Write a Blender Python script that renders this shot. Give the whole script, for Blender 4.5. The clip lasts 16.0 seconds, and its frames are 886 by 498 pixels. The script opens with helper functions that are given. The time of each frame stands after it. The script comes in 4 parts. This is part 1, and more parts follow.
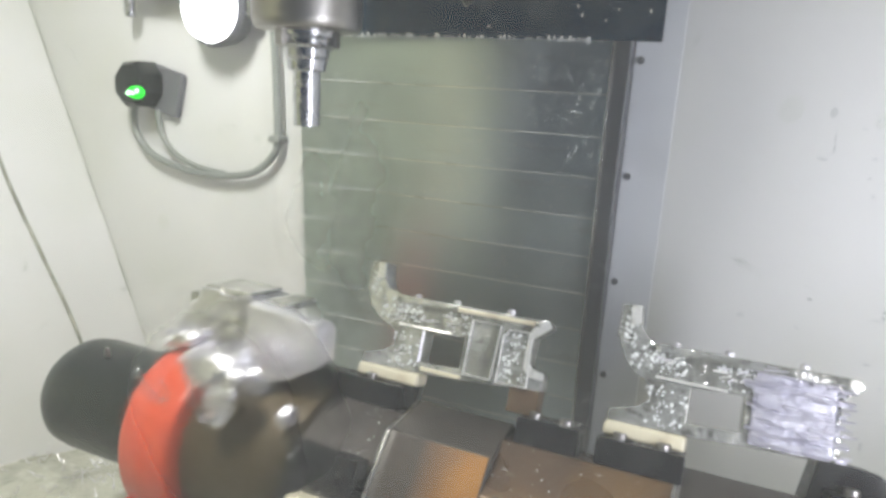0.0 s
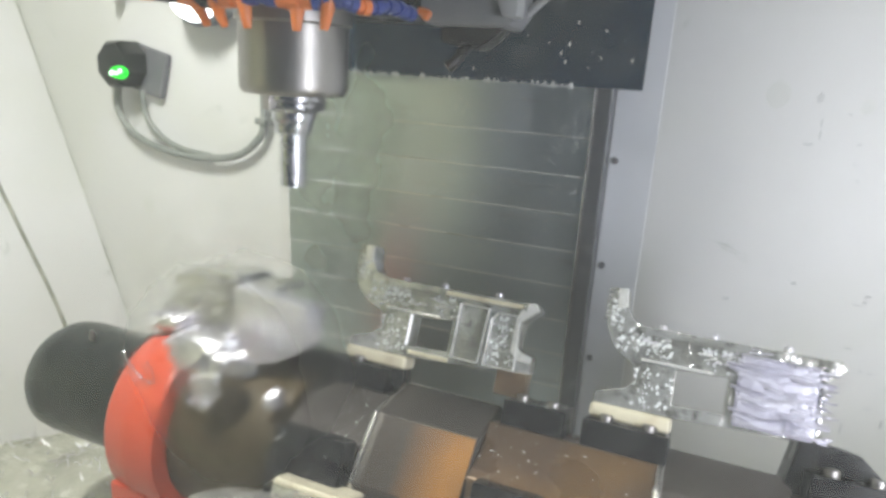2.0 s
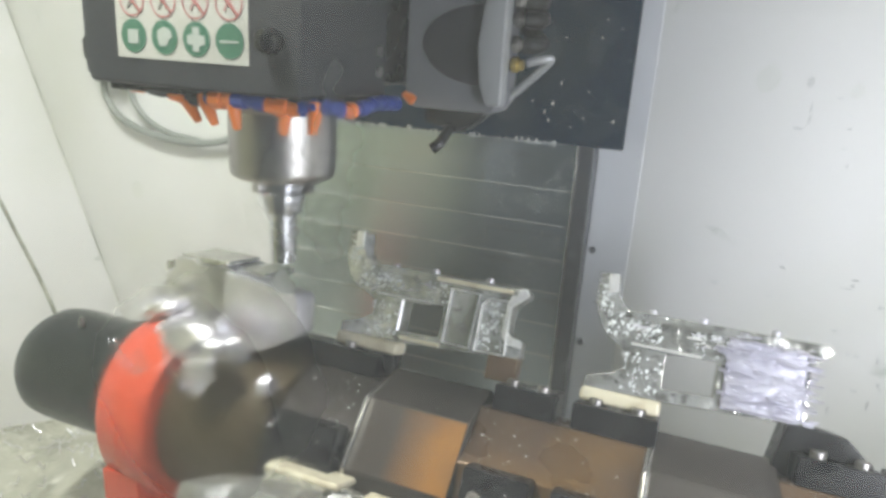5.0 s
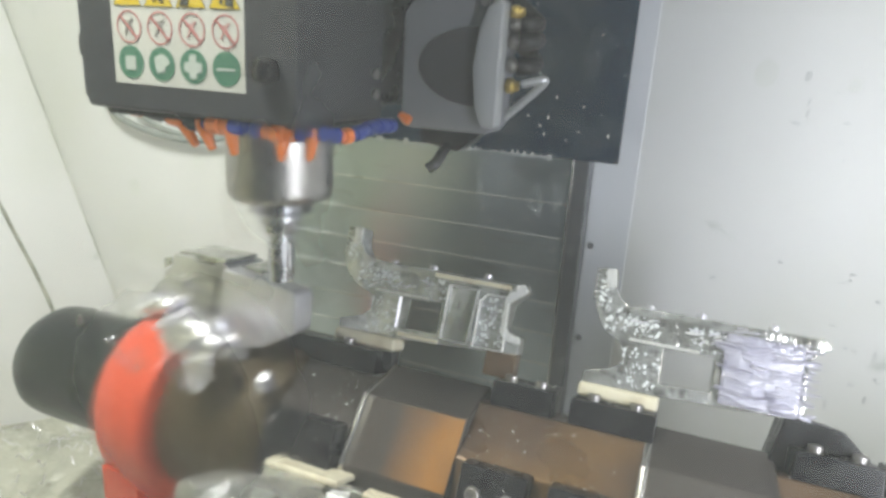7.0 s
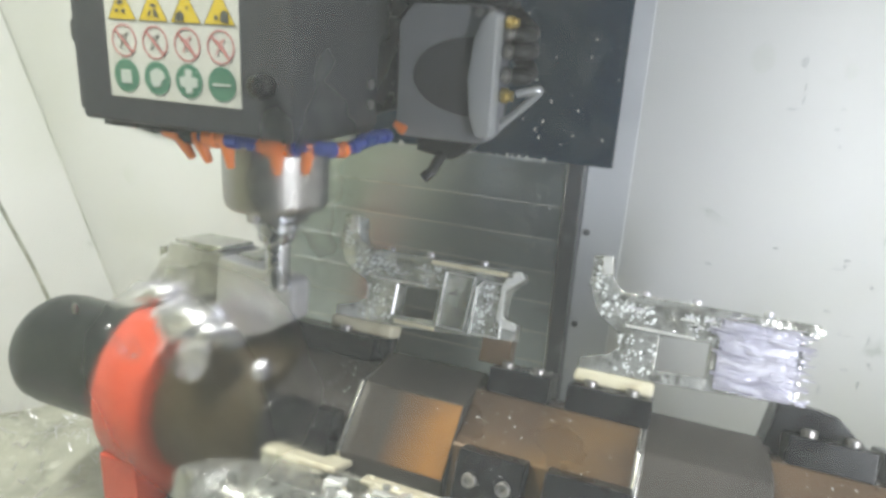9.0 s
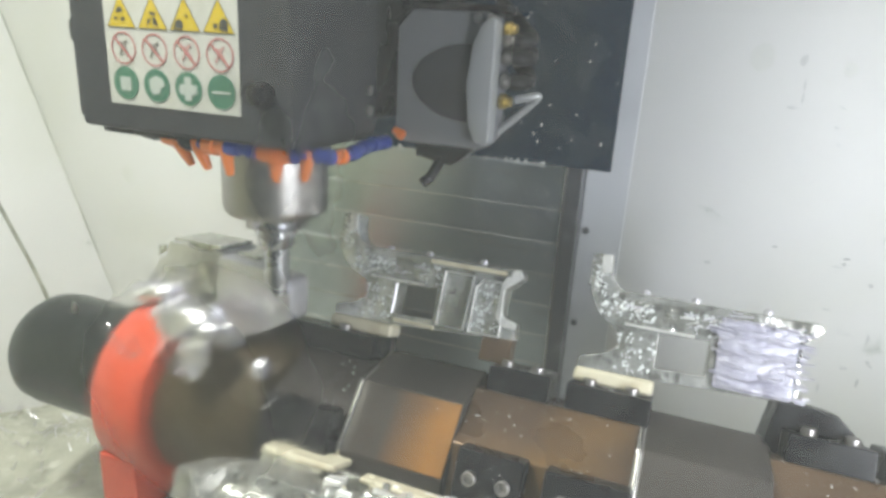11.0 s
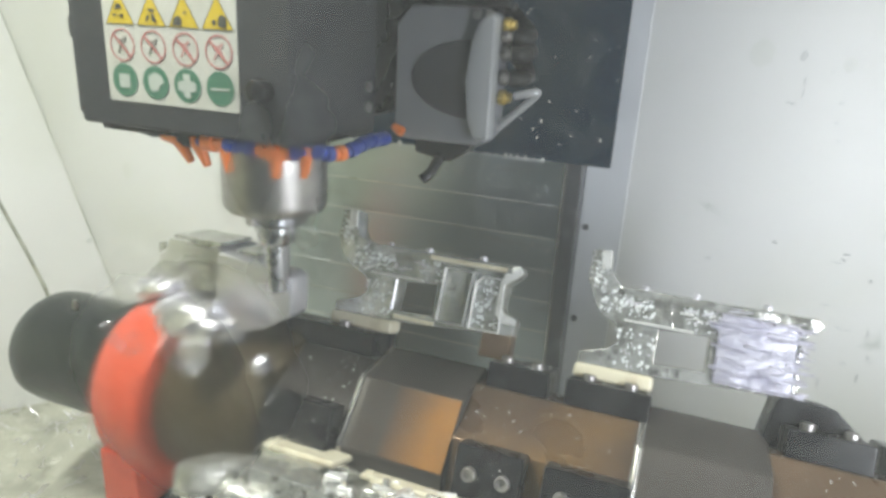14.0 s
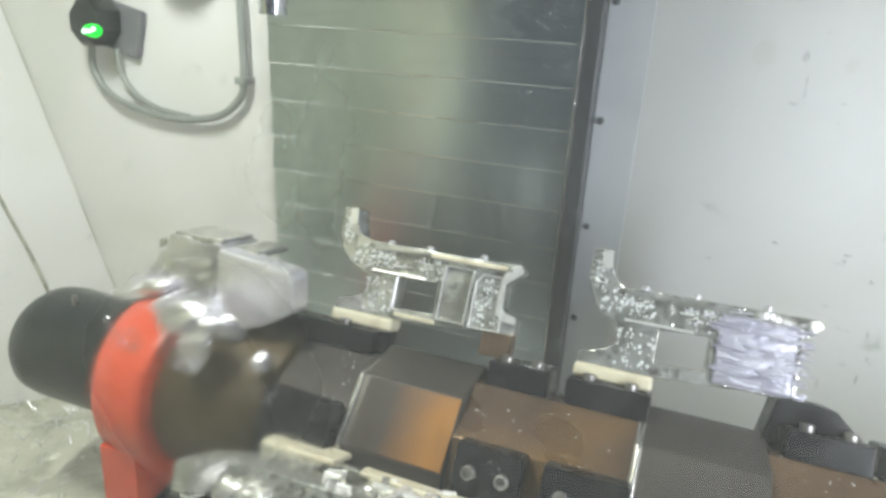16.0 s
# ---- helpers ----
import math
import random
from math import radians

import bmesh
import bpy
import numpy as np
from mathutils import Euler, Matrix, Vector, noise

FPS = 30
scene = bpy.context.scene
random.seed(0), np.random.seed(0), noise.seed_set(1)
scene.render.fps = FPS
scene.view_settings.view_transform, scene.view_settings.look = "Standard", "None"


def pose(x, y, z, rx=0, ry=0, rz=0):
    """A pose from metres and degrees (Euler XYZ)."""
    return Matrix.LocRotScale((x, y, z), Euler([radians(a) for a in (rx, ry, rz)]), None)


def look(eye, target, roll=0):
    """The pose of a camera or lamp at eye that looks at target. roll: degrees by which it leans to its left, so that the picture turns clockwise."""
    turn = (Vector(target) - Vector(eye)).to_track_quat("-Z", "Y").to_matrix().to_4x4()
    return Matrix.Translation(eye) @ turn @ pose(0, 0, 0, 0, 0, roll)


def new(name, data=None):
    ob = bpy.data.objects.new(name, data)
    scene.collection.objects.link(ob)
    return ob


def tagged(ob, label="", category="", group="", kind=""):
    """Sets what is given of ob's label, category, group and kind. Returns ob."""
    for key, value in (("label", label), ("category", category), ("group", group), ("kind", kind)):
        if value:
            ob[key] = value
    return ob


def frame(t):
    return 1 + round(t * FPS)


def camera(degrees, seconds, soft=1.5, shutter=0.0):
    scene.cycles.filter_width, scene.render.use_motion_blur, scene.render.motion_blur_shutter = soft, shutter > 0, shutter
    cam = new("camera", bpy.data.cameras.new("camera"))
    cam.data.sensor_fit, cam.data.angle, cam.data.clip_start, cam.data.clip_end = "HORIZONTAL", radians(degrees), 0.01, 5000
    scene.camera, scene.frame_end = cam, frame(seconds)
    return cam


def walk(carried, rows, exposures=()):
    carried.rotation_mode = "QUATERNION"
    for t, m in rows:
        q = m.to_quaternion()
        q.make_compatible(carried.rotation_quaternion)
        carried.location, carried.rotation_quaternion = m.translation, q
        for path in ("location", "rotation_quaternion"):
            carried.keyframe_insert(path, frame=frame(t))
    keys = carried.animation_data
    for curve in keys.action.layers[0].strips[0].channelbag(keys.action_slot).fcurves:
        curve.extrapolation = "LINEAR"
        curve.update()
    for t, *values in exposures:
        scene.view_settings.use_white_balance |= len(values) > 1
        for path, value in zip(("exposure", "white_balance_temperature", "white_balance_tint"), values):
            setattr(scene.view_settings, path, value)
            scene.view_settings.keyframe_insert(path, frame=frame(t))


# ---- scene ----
cam = camera(68.2, 16.0, soft=3.3, shutter=0.5)
PATH = [
    (0, (0.363, -0.519, 0.384), (-0.392, 1.273, -0.085), 3.2),
    (0.5, (0.363, -0.52, 0.384), (-0.38, 1.277, -0.086), 3.5),
    (1, (0.362, -0.519, 0.385), (-0.366, 1.277, -0.11), 3.6),
    (1.5, (0.364, -0.519, 0.385), (-0.362, 1.273, -0.125), 3.3),
    (2, (0.362, -0.519, 0.382), (-0.35, 1.279, -0.129), 3.7),
    (2.5, (0.363, -0.518, 0.383), (-0.342, 1.28, -0.134), 3.7),
    (3, (0.363, -0.517, 0.384), (-0.34, 1.279, -0.143), 3.7),
    (3.5, (0.364, -0.518, 0.382), (-0.34, 1.279, -0.143), 3.6),
    (4, (0.362, -0.518, 0.384), (-0.332, 1.278, -0.157), 3.6),
    (6.5, (0.363, -0.517, 0.383), (-0.313, 1.279, -0.179), 3.7),
    (7, (0.363, -0.517, 0.384), (-0.312, 1.277, -0.185), 3.5),
    (7.5, (0.361, -0.517, 0.384), (-0.3, 1.275, -0.21), 3.5),
    (8, (0.362, -0.517, 0.384), (-0.296, 1.275, -0.214), 3.5),
    (8.5, (0.362, -0.517, 0.384), (-0.295, 1.272, -0.222), 3.4),
    (9, (0.362, -0.517, 0.384), (-0.294, 1.272, -0.222), 3.5),
    (11.5, (0.362, -0.517, 0.384), (-0.291, 1.271, -0.229), 3.4),
    (12, (0.363, -0.517, 0.385), (-0.292, 1.27, -0.232), 3.3),
    (12.5, (0.363, -0.517, 0.384), (-0.291, 1.269, -0.234), 3.3),
    (13, (0.363, -0.517, 0.385), (-0.291, 1.268, -0.237), 3.3),
    (13.5, (0.363, -0.517, 0.385), (-0.291, 1.268, -0.237), 3.3),
    (14, (0.363, -0.517, 0.384), (-0.291, 1.269, -0.236), 3.3),
    (14.5, (0.363, -0.517, 0.384), (-0.29, 1.268, -0.238), 3.4),
    (15, (0.362, -0.517, 0.384), (-0.29, 1.268, -0.239), 3.3),
    (15.5, (0.362, -0.516, 0.385), (-0.289, 1.268, -0.24), 3.4),
    (16, (0.362, -0.517, 0.384), (-0.29, 1.267, -0.241), 3.7),
]
# the camera opens up as the dark head fills its view, and drifts a little to green
EXPOSURE = [(0, 0.02, 6360, 18), (1.5, 0.03, 6360, 17), (3, 0.06, 6380, 15), (4, 0.10, 6380, 15), (6.5, 0.15, 6380, 14), (9, 0.18, 6380, 13), (12, 0.19, 6380, 13), (14.6, 0.19, 6360, 12), (15, 0.15, 6340, 12), (15.5, 0.02, 6320, 11), (16, 0.0, 6320, 11)]
walk(cam, [(t, look(eye, target, roll)) for t, eye, target, roll in PATH], EXPOSURE)

# ---------- world and lights ----------
world = bpy.data.worlds.new("workshop")
scene.world = world
world.use_nodes = True
world.node_tree.nodes["Background"].inputs[0].default_value = (0.50, 0.66, 0.86, 1)
world.node_tree.nodes["Background"].inputs[1].default_value = 0.10


def area(name, m, sx, sy, power, colour):
    li = bpy.data.lights.new(name, "AREA")
    li.shape, li.size, li.size_y, li.energy, li.color = "RECTANGLE", sx, sy, power, colour
    ob = new(name, li)
    ob.matrix_world = m
    return ob


CEIL = 1.02
# unseen light bars: one on the ceiling, an upright one added for the right wall
area("ceiling_bar_light", look((-0.14, -0.34, CEIL - 0.05), (-0.20, -0.10, 0.0)) @ pose(0, 0, 0, 0, 0, 90), 0.28, 0.045, 11.6, (0.965, 1.0, 0.89))
area("front_bar_light", look((0.775, -0.40, 0.18), (0.36, 0.30, -0.02)), 0.06, 0.58, 3.9, (0.89, 0.945, 1.0))

# ---------- materials ----------


class Mat:
    """Small node-graph writer."""

    def __init__(self, name, colour, rough=0.5, metal=0.0, **kw):
        self.m = bpy.data.materials.new(name)
        self.m.use_nodes = True
        self.t = self.m.node_tree
        self.b = self.t.nodes["Principled BSDF"]
        self.b.inputs["Base Color"].default_value = (*colour, 1)
        self.b.inputs["Roughness"].default_value = rough
        self.b.inputs["Metallic"].default_value = metal
        for k, v in kw.items():
            self.b.inputs[k.replace("_", " ")].default_value = v
        self.colour, self.rough, self.shuffle = colour, rough, False

    def shuffled(self):
        """Shifts the patterns from one alike piece to the next."""
        self.shuffle = True
        return self

    def node(self, kind, **kw):
        n = self.t.nodes.new(kind)
        for k, v in kw.items():
            n.inputs[k].default_value = v
        return n

    def coords(self, stretch=(1, 1, 1)):
        c = self.t.nodes.new("ShaderNodeTexCoord")
        mp = self.t.nodes.new("ShaderNodeMapping")
        mp.inputs["Scale"].default_value = stretch
        self.t.links.new(c.outputs["Object"], mp.inputs["Vector"])
        if self.shuffle:
            info, mul = self.t.nodes.new("ShaderNodeObjectInfo"), self.node("ShaderNodeMath")
            mul.operation = "MULTIPLY"
            mul.inputs[1].default_value = 31.0
            self.t.links.new(info.outputs["Random"], mul.inputs[0])
            self.t.links.new(mul.outputs[0], mp.inputs["Location"])
        return mp.outputs["Vector"]

    def noise(self, scale, detail=4, stretch=(1, 1, 1)):
        n = self.node("ShaderNodeTexNoise", Scale=scale, Detail=detail)
        self.t.links.new(self.coords(stretch), n.inputs["Vector"])
        return n.outputs["Fac"]

    def ramp(self, fac, a, b, lo, hi):
        r = self.t.nodes.new("ShaderNodeValToRGB")
        r.color_ramp.elements[0].position, r.color_ramp.elements[1].position = lo, hi
        r.color_ramp.elements[0].color, r.color_ramp.elements[1].color = (*a, 1), (*b, 1)
        self.t.links.new(fac, r.inputs["Fac"])
        return r.outputs["Color"]

    def stains(self, other, scale, lo=0.45, hi=0.7, detail=5, stretch=(1, 1, 1)):
        """Mixes a second colour into the base colour in patches."""
        link = self.b.inputs["Base Color"].links
        fac = self.ramp(self.noise(scale, detail, stretch), (0, 0, 0), (1, 1, 1), lo, hi)
        mix = self.t.nodes.new("ShaderNodeMix")
        mix.data_type = "RGBA"
        if link:
            self.t.links.new(link[0].from_socket, mix.inputs["A"])
        else:
            mix.inputs["A"].default_value = (*self.colour, 1)
        mix.inputs["B"].default_value = (*other, 1)
        self.t.links.new(fac, mix.inputs["Factor"])
        self.t.links.new(mix.outputs["Result"], self.b.inputs["Base Color"])
        return self

    def gloss(self, scale, lo, hi, stretch=(1, 1, 1)):
        """Varies the roughness."""
        n = self.t.nodes.new("ShaderNodeMapRange")
        n.inputs["From Min"].default_value, n.inputs["From Max"].default_value = 0.3, 0.7
        n.inputs["To Min"].default_value, n.inputs["To Max"].default_value = lo, hi
        self.t.links.new(self.noise(scale, 4, stretch), n.inputs["Value"])
        self.t.links.new(n.outputs["Result"], self.b.inputs["Roughness"])
        return self

    def bump(self, scale, strength, distance=0.002, stretch=(1, 1, 1), detail=3):
        bp = self.node("ShaderNodeBump", Strength=strength, Distance=distance)
        old = self.b.inputs["Normal"].links
        self.t.links.new(self.noise(scale, detail, stretch), bp.inputs["Height"])
        if old:
            self.t.links.new(old[0].from_socket, bp.inputs["Normal"])
        self.t.links.new(bp.outputs["Normal"], self.b.inputs["Normal"])
        return self


def glow(name, colour, strength):
    m = Mat(name, colour, 0.4)
    m.b.inputs["Emission Color"].default_value = (*colour, 1)
    m.b.inputs["Emission Strength"].default_value = strength
    return m.m


PANEL = Mat("white_painted_steel", (0.755, 0.757, 0.755), 0.42).stains((0.665, 0.675, 0.63), 4, 0.45, 0.75).stains((0.50, 0.53, 0.50), 22, 0.66, 0.8).bump(60, 0.05).gloss(6, 0.32, 0.55).m
FLANGE = Mat("grey_painted_flange", (0.70, 0.72, 0.76), 0.4).stains((0.60, 0.62, 0.66), 9).bump(50, 0.05).m
PAN = Mat("cream_chip_pan", (0.52, 0.52, 0.43), 0.5).stains((0.30, 0.30, 0.24), 14, 0.45, 0.7).stains((0.68, 0.68, 0.60), 45, 0.55, 0.7).bump(30, 0.5, 0.006).gloss(20, 0.2, 0.6).m
GREY_SHEET = Mat("dark_grey_sheet", (0.035, 0.036, 0.042), 0.5).stains((0.022, 0.022, 0.026), 8).m
CEILM = Mat("ceiling_paint", (0.34, 0.36, 0.38), 0.5).stains((0.28, 0.30, 0.32), 6).m
APRON = Mat("blue_grey_apron", (0.032, 0.046, 0.070), 0.5).stains((0.03, 0.034, 0.04), 8).m
POST = Mat("cream_post_paint", (0.88, 0.84, 0.58), 0.4).stains((0.74, 0.68, 0.46), 9).m
SIDEAPRON = Mat("pale_olive_paint", (0.58, 0.60, 0.41), 0.5).stains((0.50, 0.53, 0.35), 8).m
SLAT = Mat("brushed_steel_slat", (0.62, 0.69, 0.75), 0.30, 0.96, Anisotropic=0.92, Anisotropic_Rotation=0.25).shuffled().stains((0.54, 0.60, 0.66), 7, 0.35, 0.7).stains((0.50, 0.51, 0.55), 60, 0.62, 0.8, stretch=(0.15, 1, 1)).gloss(12, 0.28, 0.36).bump(120, 0.015, 0.001, (0.05, 1, 1))
_tan = SLAT.t.nodes.new("ShaderNodeTangent")
_tan.direction_type, _tan.axis = "RADIAL", "Z"
SLAT.t.links.new(_tan.outputs[0], SLAT.b.inputs["Tangent"])
SLAT = SLAT.m
# near-white broken colour stands in for the highlight along the slat edges
EDGE = Mat("slat_edge_highlight", (0.84, 0.85, 0.84), 0.3, 0.45).shuffled().stains((0.34, 0.35, 0.34), 7, 0.54, 0.70).stains((0.48, 0.49, 0.48), 40, 0.55, 0.66).bump(200, 0.3).m
RAIL = Mat("dark_steel_rail", (0.11, 0.115, 0.13), 0.35, 0.5).stains((0.2, 0.2, 0.22), 40, 0.55, 0.75).m
HEAD = Mat("charcoal_textured_paint", (0.027, 0.029, 0.035), 0.48, 0.0, Specular_IOR_Level=0.35).stains((0.045, 0.046, 0.05), 9, 0.4, 0.75).bump(500, 0.12, 0.0006).gloss(15, 0.36, 0.6).m
POD = Mat("grey_cast_housing", (0.165, 0.168, 0.185), 0.42).stains((0.22, 0.22, 0.225), 18, 0.5, 0.75).bump(300, 0.1, 0.0006).m
PODRIM = Mat("light_grey_rim", (0.36, 0.37, 0.38), 0.3, 0.3).m
PLATE = Mat("black_wet_plate", (0.006, 0.025, 0.052), 0.22, 0.0, Specular_IOR_Level=0.28).stains((0.03, 0.045, 0.055), 10, 0.5, 0.75).gloss(20, 0.14, 0.36).bump(40, 0.06).m
STEEL = Mat("ground_spindle_steel", (0.40, 0.385, 0.37), 0.3, 1.0).gloss(30, 0.32, 0.44).bump(220, 0.04, 0.0005).stains((0.28, 0.26, 0.24), 14, 0.5, 0.75).m
TOOLM = Mat("bright_tool_steel", (0.56, 0.57, 0.60), 0.25, 1.0).gloss(50, 0.2, 0.36).m
ORANGE = Mat("orange_plastic", (0.84, 0.22, 0.045), 0.3).stains((0.66, 0.15, 0.03), 60, 0.5, 0.8).m
BLUE = Mat("blue_plastic", (0.022, 0.05, 0.27), 0.3).stains((0.03, 0.05, 0.14), 50, 0.5, 0.8).m
BLACK = Mat("black_oxide_steel", (0.009, 0.009, 0.011), 0.3, 0.0, Specular_IOR_Level=0.3).stains((0.025, 0.024, 0.025), 25, 0.5, 0.75).gloss(30, 0.18, 0.4).bump(90, 0.015).m
RUBBER = Mat("black_motor_housing", (0.011, 0.015, 0.013), 0.34).stains((0.04, 0.045, 0.038), 14, 0.5, 0.75).bump(60, 0.02).m
BRONZE = Mat("brown_stained_steel", (0.20, 0.13, 0.080), 0.36, 0.5).stains((0.115, 0.078, 0.052), 8, 0.4, 0.7).stains((0.26, 0.15, 0.055), 5, 0.6, 0.78).gloss(18, 0.22, 0.46).bump(80, 0.06).m
COLLAR = Mat("oily_steel_collar", (0.078, 0.068, 0.060), 0.38, 0.3, Coat_Weight=0.08, Coat_Roughness=0.25).stains((0.048, 0.041, 0.036), 12, 0.4, 0.72).gloss(20, 0.3, 0.5).bump(50, 0.06).m
# lighter steel that puts edge highlights into the colour of collars and rail
EDGERING = Mat("edge_highlight_steel", (0.55, 0.54, 0.52), 0.24, 0.9).stains((0.3, 0.28, 0.25), 40, 0.4, 0.6).bump(120, 0.2, 0.001).m
# orange reflection painted into the colour, fading to dark along x
ORBAND = Mat("amber_reflection", (0.27, 0.12, 0.02), 0.45, 0.1, Specular_IOR_Level=0.2).stains((0.19, 0.09, 0.028), 16, 0.45, 0.7)
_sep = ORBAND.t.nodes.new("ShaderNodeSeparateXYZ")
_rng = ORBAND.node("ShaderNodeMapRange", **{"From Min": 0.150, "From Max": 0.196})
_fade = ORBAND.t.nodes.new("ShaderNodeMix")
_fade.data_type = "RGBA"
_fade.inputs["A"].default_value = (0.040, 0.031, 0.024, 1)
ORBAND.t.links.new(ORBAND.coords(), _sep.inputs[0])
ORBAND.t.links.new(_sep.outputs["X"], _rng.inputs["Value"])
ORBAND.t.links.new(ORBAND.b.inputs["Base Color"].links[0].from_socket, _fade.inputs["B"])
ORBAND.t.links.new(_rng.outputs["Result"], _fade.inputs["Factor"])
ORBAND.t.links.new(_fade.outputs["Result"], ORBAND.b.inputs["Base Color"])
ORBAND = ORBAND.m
RED = Mat("orange_red_paint", (0.66, 0.085, 0.030), 0.34).stains((0.58, 0.07, 0.03), 10, 0.45, 0.75).stains((0.8, 0.3, 0.2), 60, 0.74, 0.82).bump(60, 0.03).m
OLIVE = Mat("olive_brown_faceplate", (0.072, 0.049, 0.016), 0.5, 0.2).stains((0.05, 0.036, 0.014), 8, 0.4, 0.7).bump(40, 0.08).m
ALU = Mat("wet_milled_aluminium", (0.76, 0.76, 0.72), 0.2, 0.72).stains((0.46, 0.46, 0.41), 40, 0.45, 0.6).stains((0.30, 0.30, 0.27), 150, 0.54, 0.62, detail=3).bump(330, 0.65, 0.0014, detail=1).bump(90, 0.45, 0.003).gloss(90, 0.07, 0.26).m
ALUSMOOTH = Mat("smooth_cut_aluminium", (0.80, 0.79, 0.84), 0.42, 0.85).bump(40, 0.35, 0.004).bump(260, 0.2, 0.001).gloss(20, 0.32, 0.55).m
ALURIPPLE = Mat("rippled_cut_aluminium", (0.84, 0.83, 0.87), 0.36, 0.95).bump(60, 0.3, 0.004, (1, 1, 2.5)).bump(240, 0.3, 0.0012).stains((0.5, 0.49, 0.53), 22, 0.45, 0.65).gloss(30, 0.3, 0.52).m
ALUBRIGHT = Mat("bright_cut_edge", (0.93, 0.93, 0.91), 0.28, 0.5).bump(260, 0.4, 0.001).stains((0.6, 0.59, 0.55), 70, 0.55, 0.68).m
ALUVIOLET = Mat("rough_sawn_aluminium", (0.70, 0.69, 0.77), 0.36, 0.7).bump(420, 0.6, 0.0014, (0.4, 1, 1), 5).bump(150, 0.22, 0.002, (0.5, 1, 1), 5).stains((0.54, 0.53, 0.63), 80, 0.45, 0.6, stretch=(0.3, 1, 1)).m
CREAM = Mat("cream_resin_strip", (0.70, 0.65, 0.49), 0.4).stains((0.5, 0.43, 0.3), 40, 0.5, 0.7).bump(120, 0.3).m
BRASS = Mat("brass_fitting", (0.50, 0.36, 0.10), 0.3, 0.8).m
HOSE = Mat("black_hose", (0.006, 0.006, 0.008), 0.5, 0.0, Specular_IOR_Level=0.3).m
CABLE = Mat("grey_cable_jacket", (0.27, 0.29, 0.27), 0.42).m
# coolant drops, with part of their sparkle put into the whitish base colour
WATER = Mat("coolant_drop", (0.92, 0.95, 0.95), 0.08, 0.0, Transmission_Weight=0.2, IOR=1.4).m
SEAMM = Mat("dark_seam_sealant", (0.24, 0.25, 0.2), 0.6).stains((0.46, 0.47, 0.4), 30, 0.4, 0.6).m
STICKER = Mat("white_label_film", (0.50, 0.50, 0.46), 0.4).stains((0.40, 0.40, 0.35), 25, 0.5, 0.75).m
YEL = Mat("yellow_print", (0.56, 0.41, 0.02), 0.4).m
REDINK = Mat("red_print", (0.43, 0.16, 0.15), 0.4).m
GREENINK = Mat("green_print", (0.055, 0.165, 0.105), 0.4).m
INK = Mat("black_print", (0.06, 0.06, 0.05), 0.4).m
GREYINK = Mat("grey_print", (0.20, 0.19, 0.17), 0.4).m
PINKINK = Mat("faded_pink_print", (0.44, 0.26, 0.24), 0.4).m
WHITEINK = Mat("white_print", (0.42, 0.46, 0.42), 0.4).m
LED = glow("green_led", (0.0, 0.85, 0.03), 1.0)
LEDCORE = glow("led_core", (0.55, 1.0, 0.62), 2.2)
LAMPGLOW = glow("lamp_lens", (0.97, 1.0, 0.97), 9.0)
GLASS = bpy.data.materials.new("oil_filmed_window")
GLASS.use_nodes = True
_t = GLASS.node_tree
_t.nodes.remove(_t.nodes["Principled BSDF"])
_clear, _film, _mix = _t.nodes.new("ShaderNodeBsdfTransparent"), _t.nodes.new("ShaderNodeBsdfTranslucent"), _t.nodes.new("ShaderNodeMixShader")
_film.inputs[0].default_value = (0.95, 0.97, 0.95, 1)
_mix.inputs[0].default_value = 0.050
# an oily smear on the pane, a couple of centimetres wide, scatters what is seen through it
_smear, _wet = _t.nodes.new("ShaderNodeBsdfRefraction"), _t.nodes.new("ShaderNodeMixShader")
_smear.inputs["Roughness"].default_value, _smear.inputs["IOR"].default_value = 0.42, 1.0060
_smear.distribution = "BECKMANN"
_where, _far, _edge = _t.nodes.new("ShaderNodeNewGeometry"), _t.nodes.new("ShaderNodeVectorMath"), _t.nodes.new("ShaderNodeMapRange")
_far.operation = "DISTANCE"
_far.inputs[1].default_value = (0.3395, -0.492, 0.3658)
_edge.inputs["From Min"].default_value, _edge.inputs["From Max"].default_value = 0.0080, 0.0012
_edge.inputs["To Max"].default_value = 0.88
_patch = _t.nodes.new("ShaderNodeTexNoise")
_patch.inputs["Scale"].default_value = 420
_part = _t.nodes.new("ShaderNodeMath")
_part.operation = "MULTIPLY_ADD"
_part.inputs[1].default_value, _part.inputs[2].default_value = 0.0016, -0.0008
_sum = _t.nodes.new("ShaderNodeMath")
_t.links.new(_where.outputs["Position"], _far.inputs[0])
_t.links.new(_where.outputs["Position"], _patch.inputs["Vector"])
_t.links.new(_patch.outputs[0], _part.inputs[0])
_t.links.new(_far.outputs["Value"], _sum.inputs[0])
_t.links.new(_part.outputs[0], _sum.inputs[1])
_t.links.new(_sum.outputs[0], _edge.inputs["Value"])
# a second, upright streak of oil beside it
_tall, _far2, _sum2, _edge2, _most = _t.nodes.new("ShaderNodeVectorMath"), _t.nodes.new("ShaderNodeVectorMath"), _t.nodes.new("ShaderNodeMath"), _t.nodes.new("ShaderNodeMapRange"), _t.nodes.new("ShaderNodeMath")
_tall.operation, _far2.operation, _most.operation = "MULTIPLY", "DISTANCE", "MAXIMUM"
_tall.inputs[1].default_value = (1, 1, 0.30)
_far2.inputs[1].default_value = (0.3458, -0.492, 0.3778 * 0.30)
_edge2.inputs["From Min"].default_value, _edge2.inputs["From Max"].default_value = 0.0030, 0.0004
_edge2.inputs["To Max"].default_value = 0.88
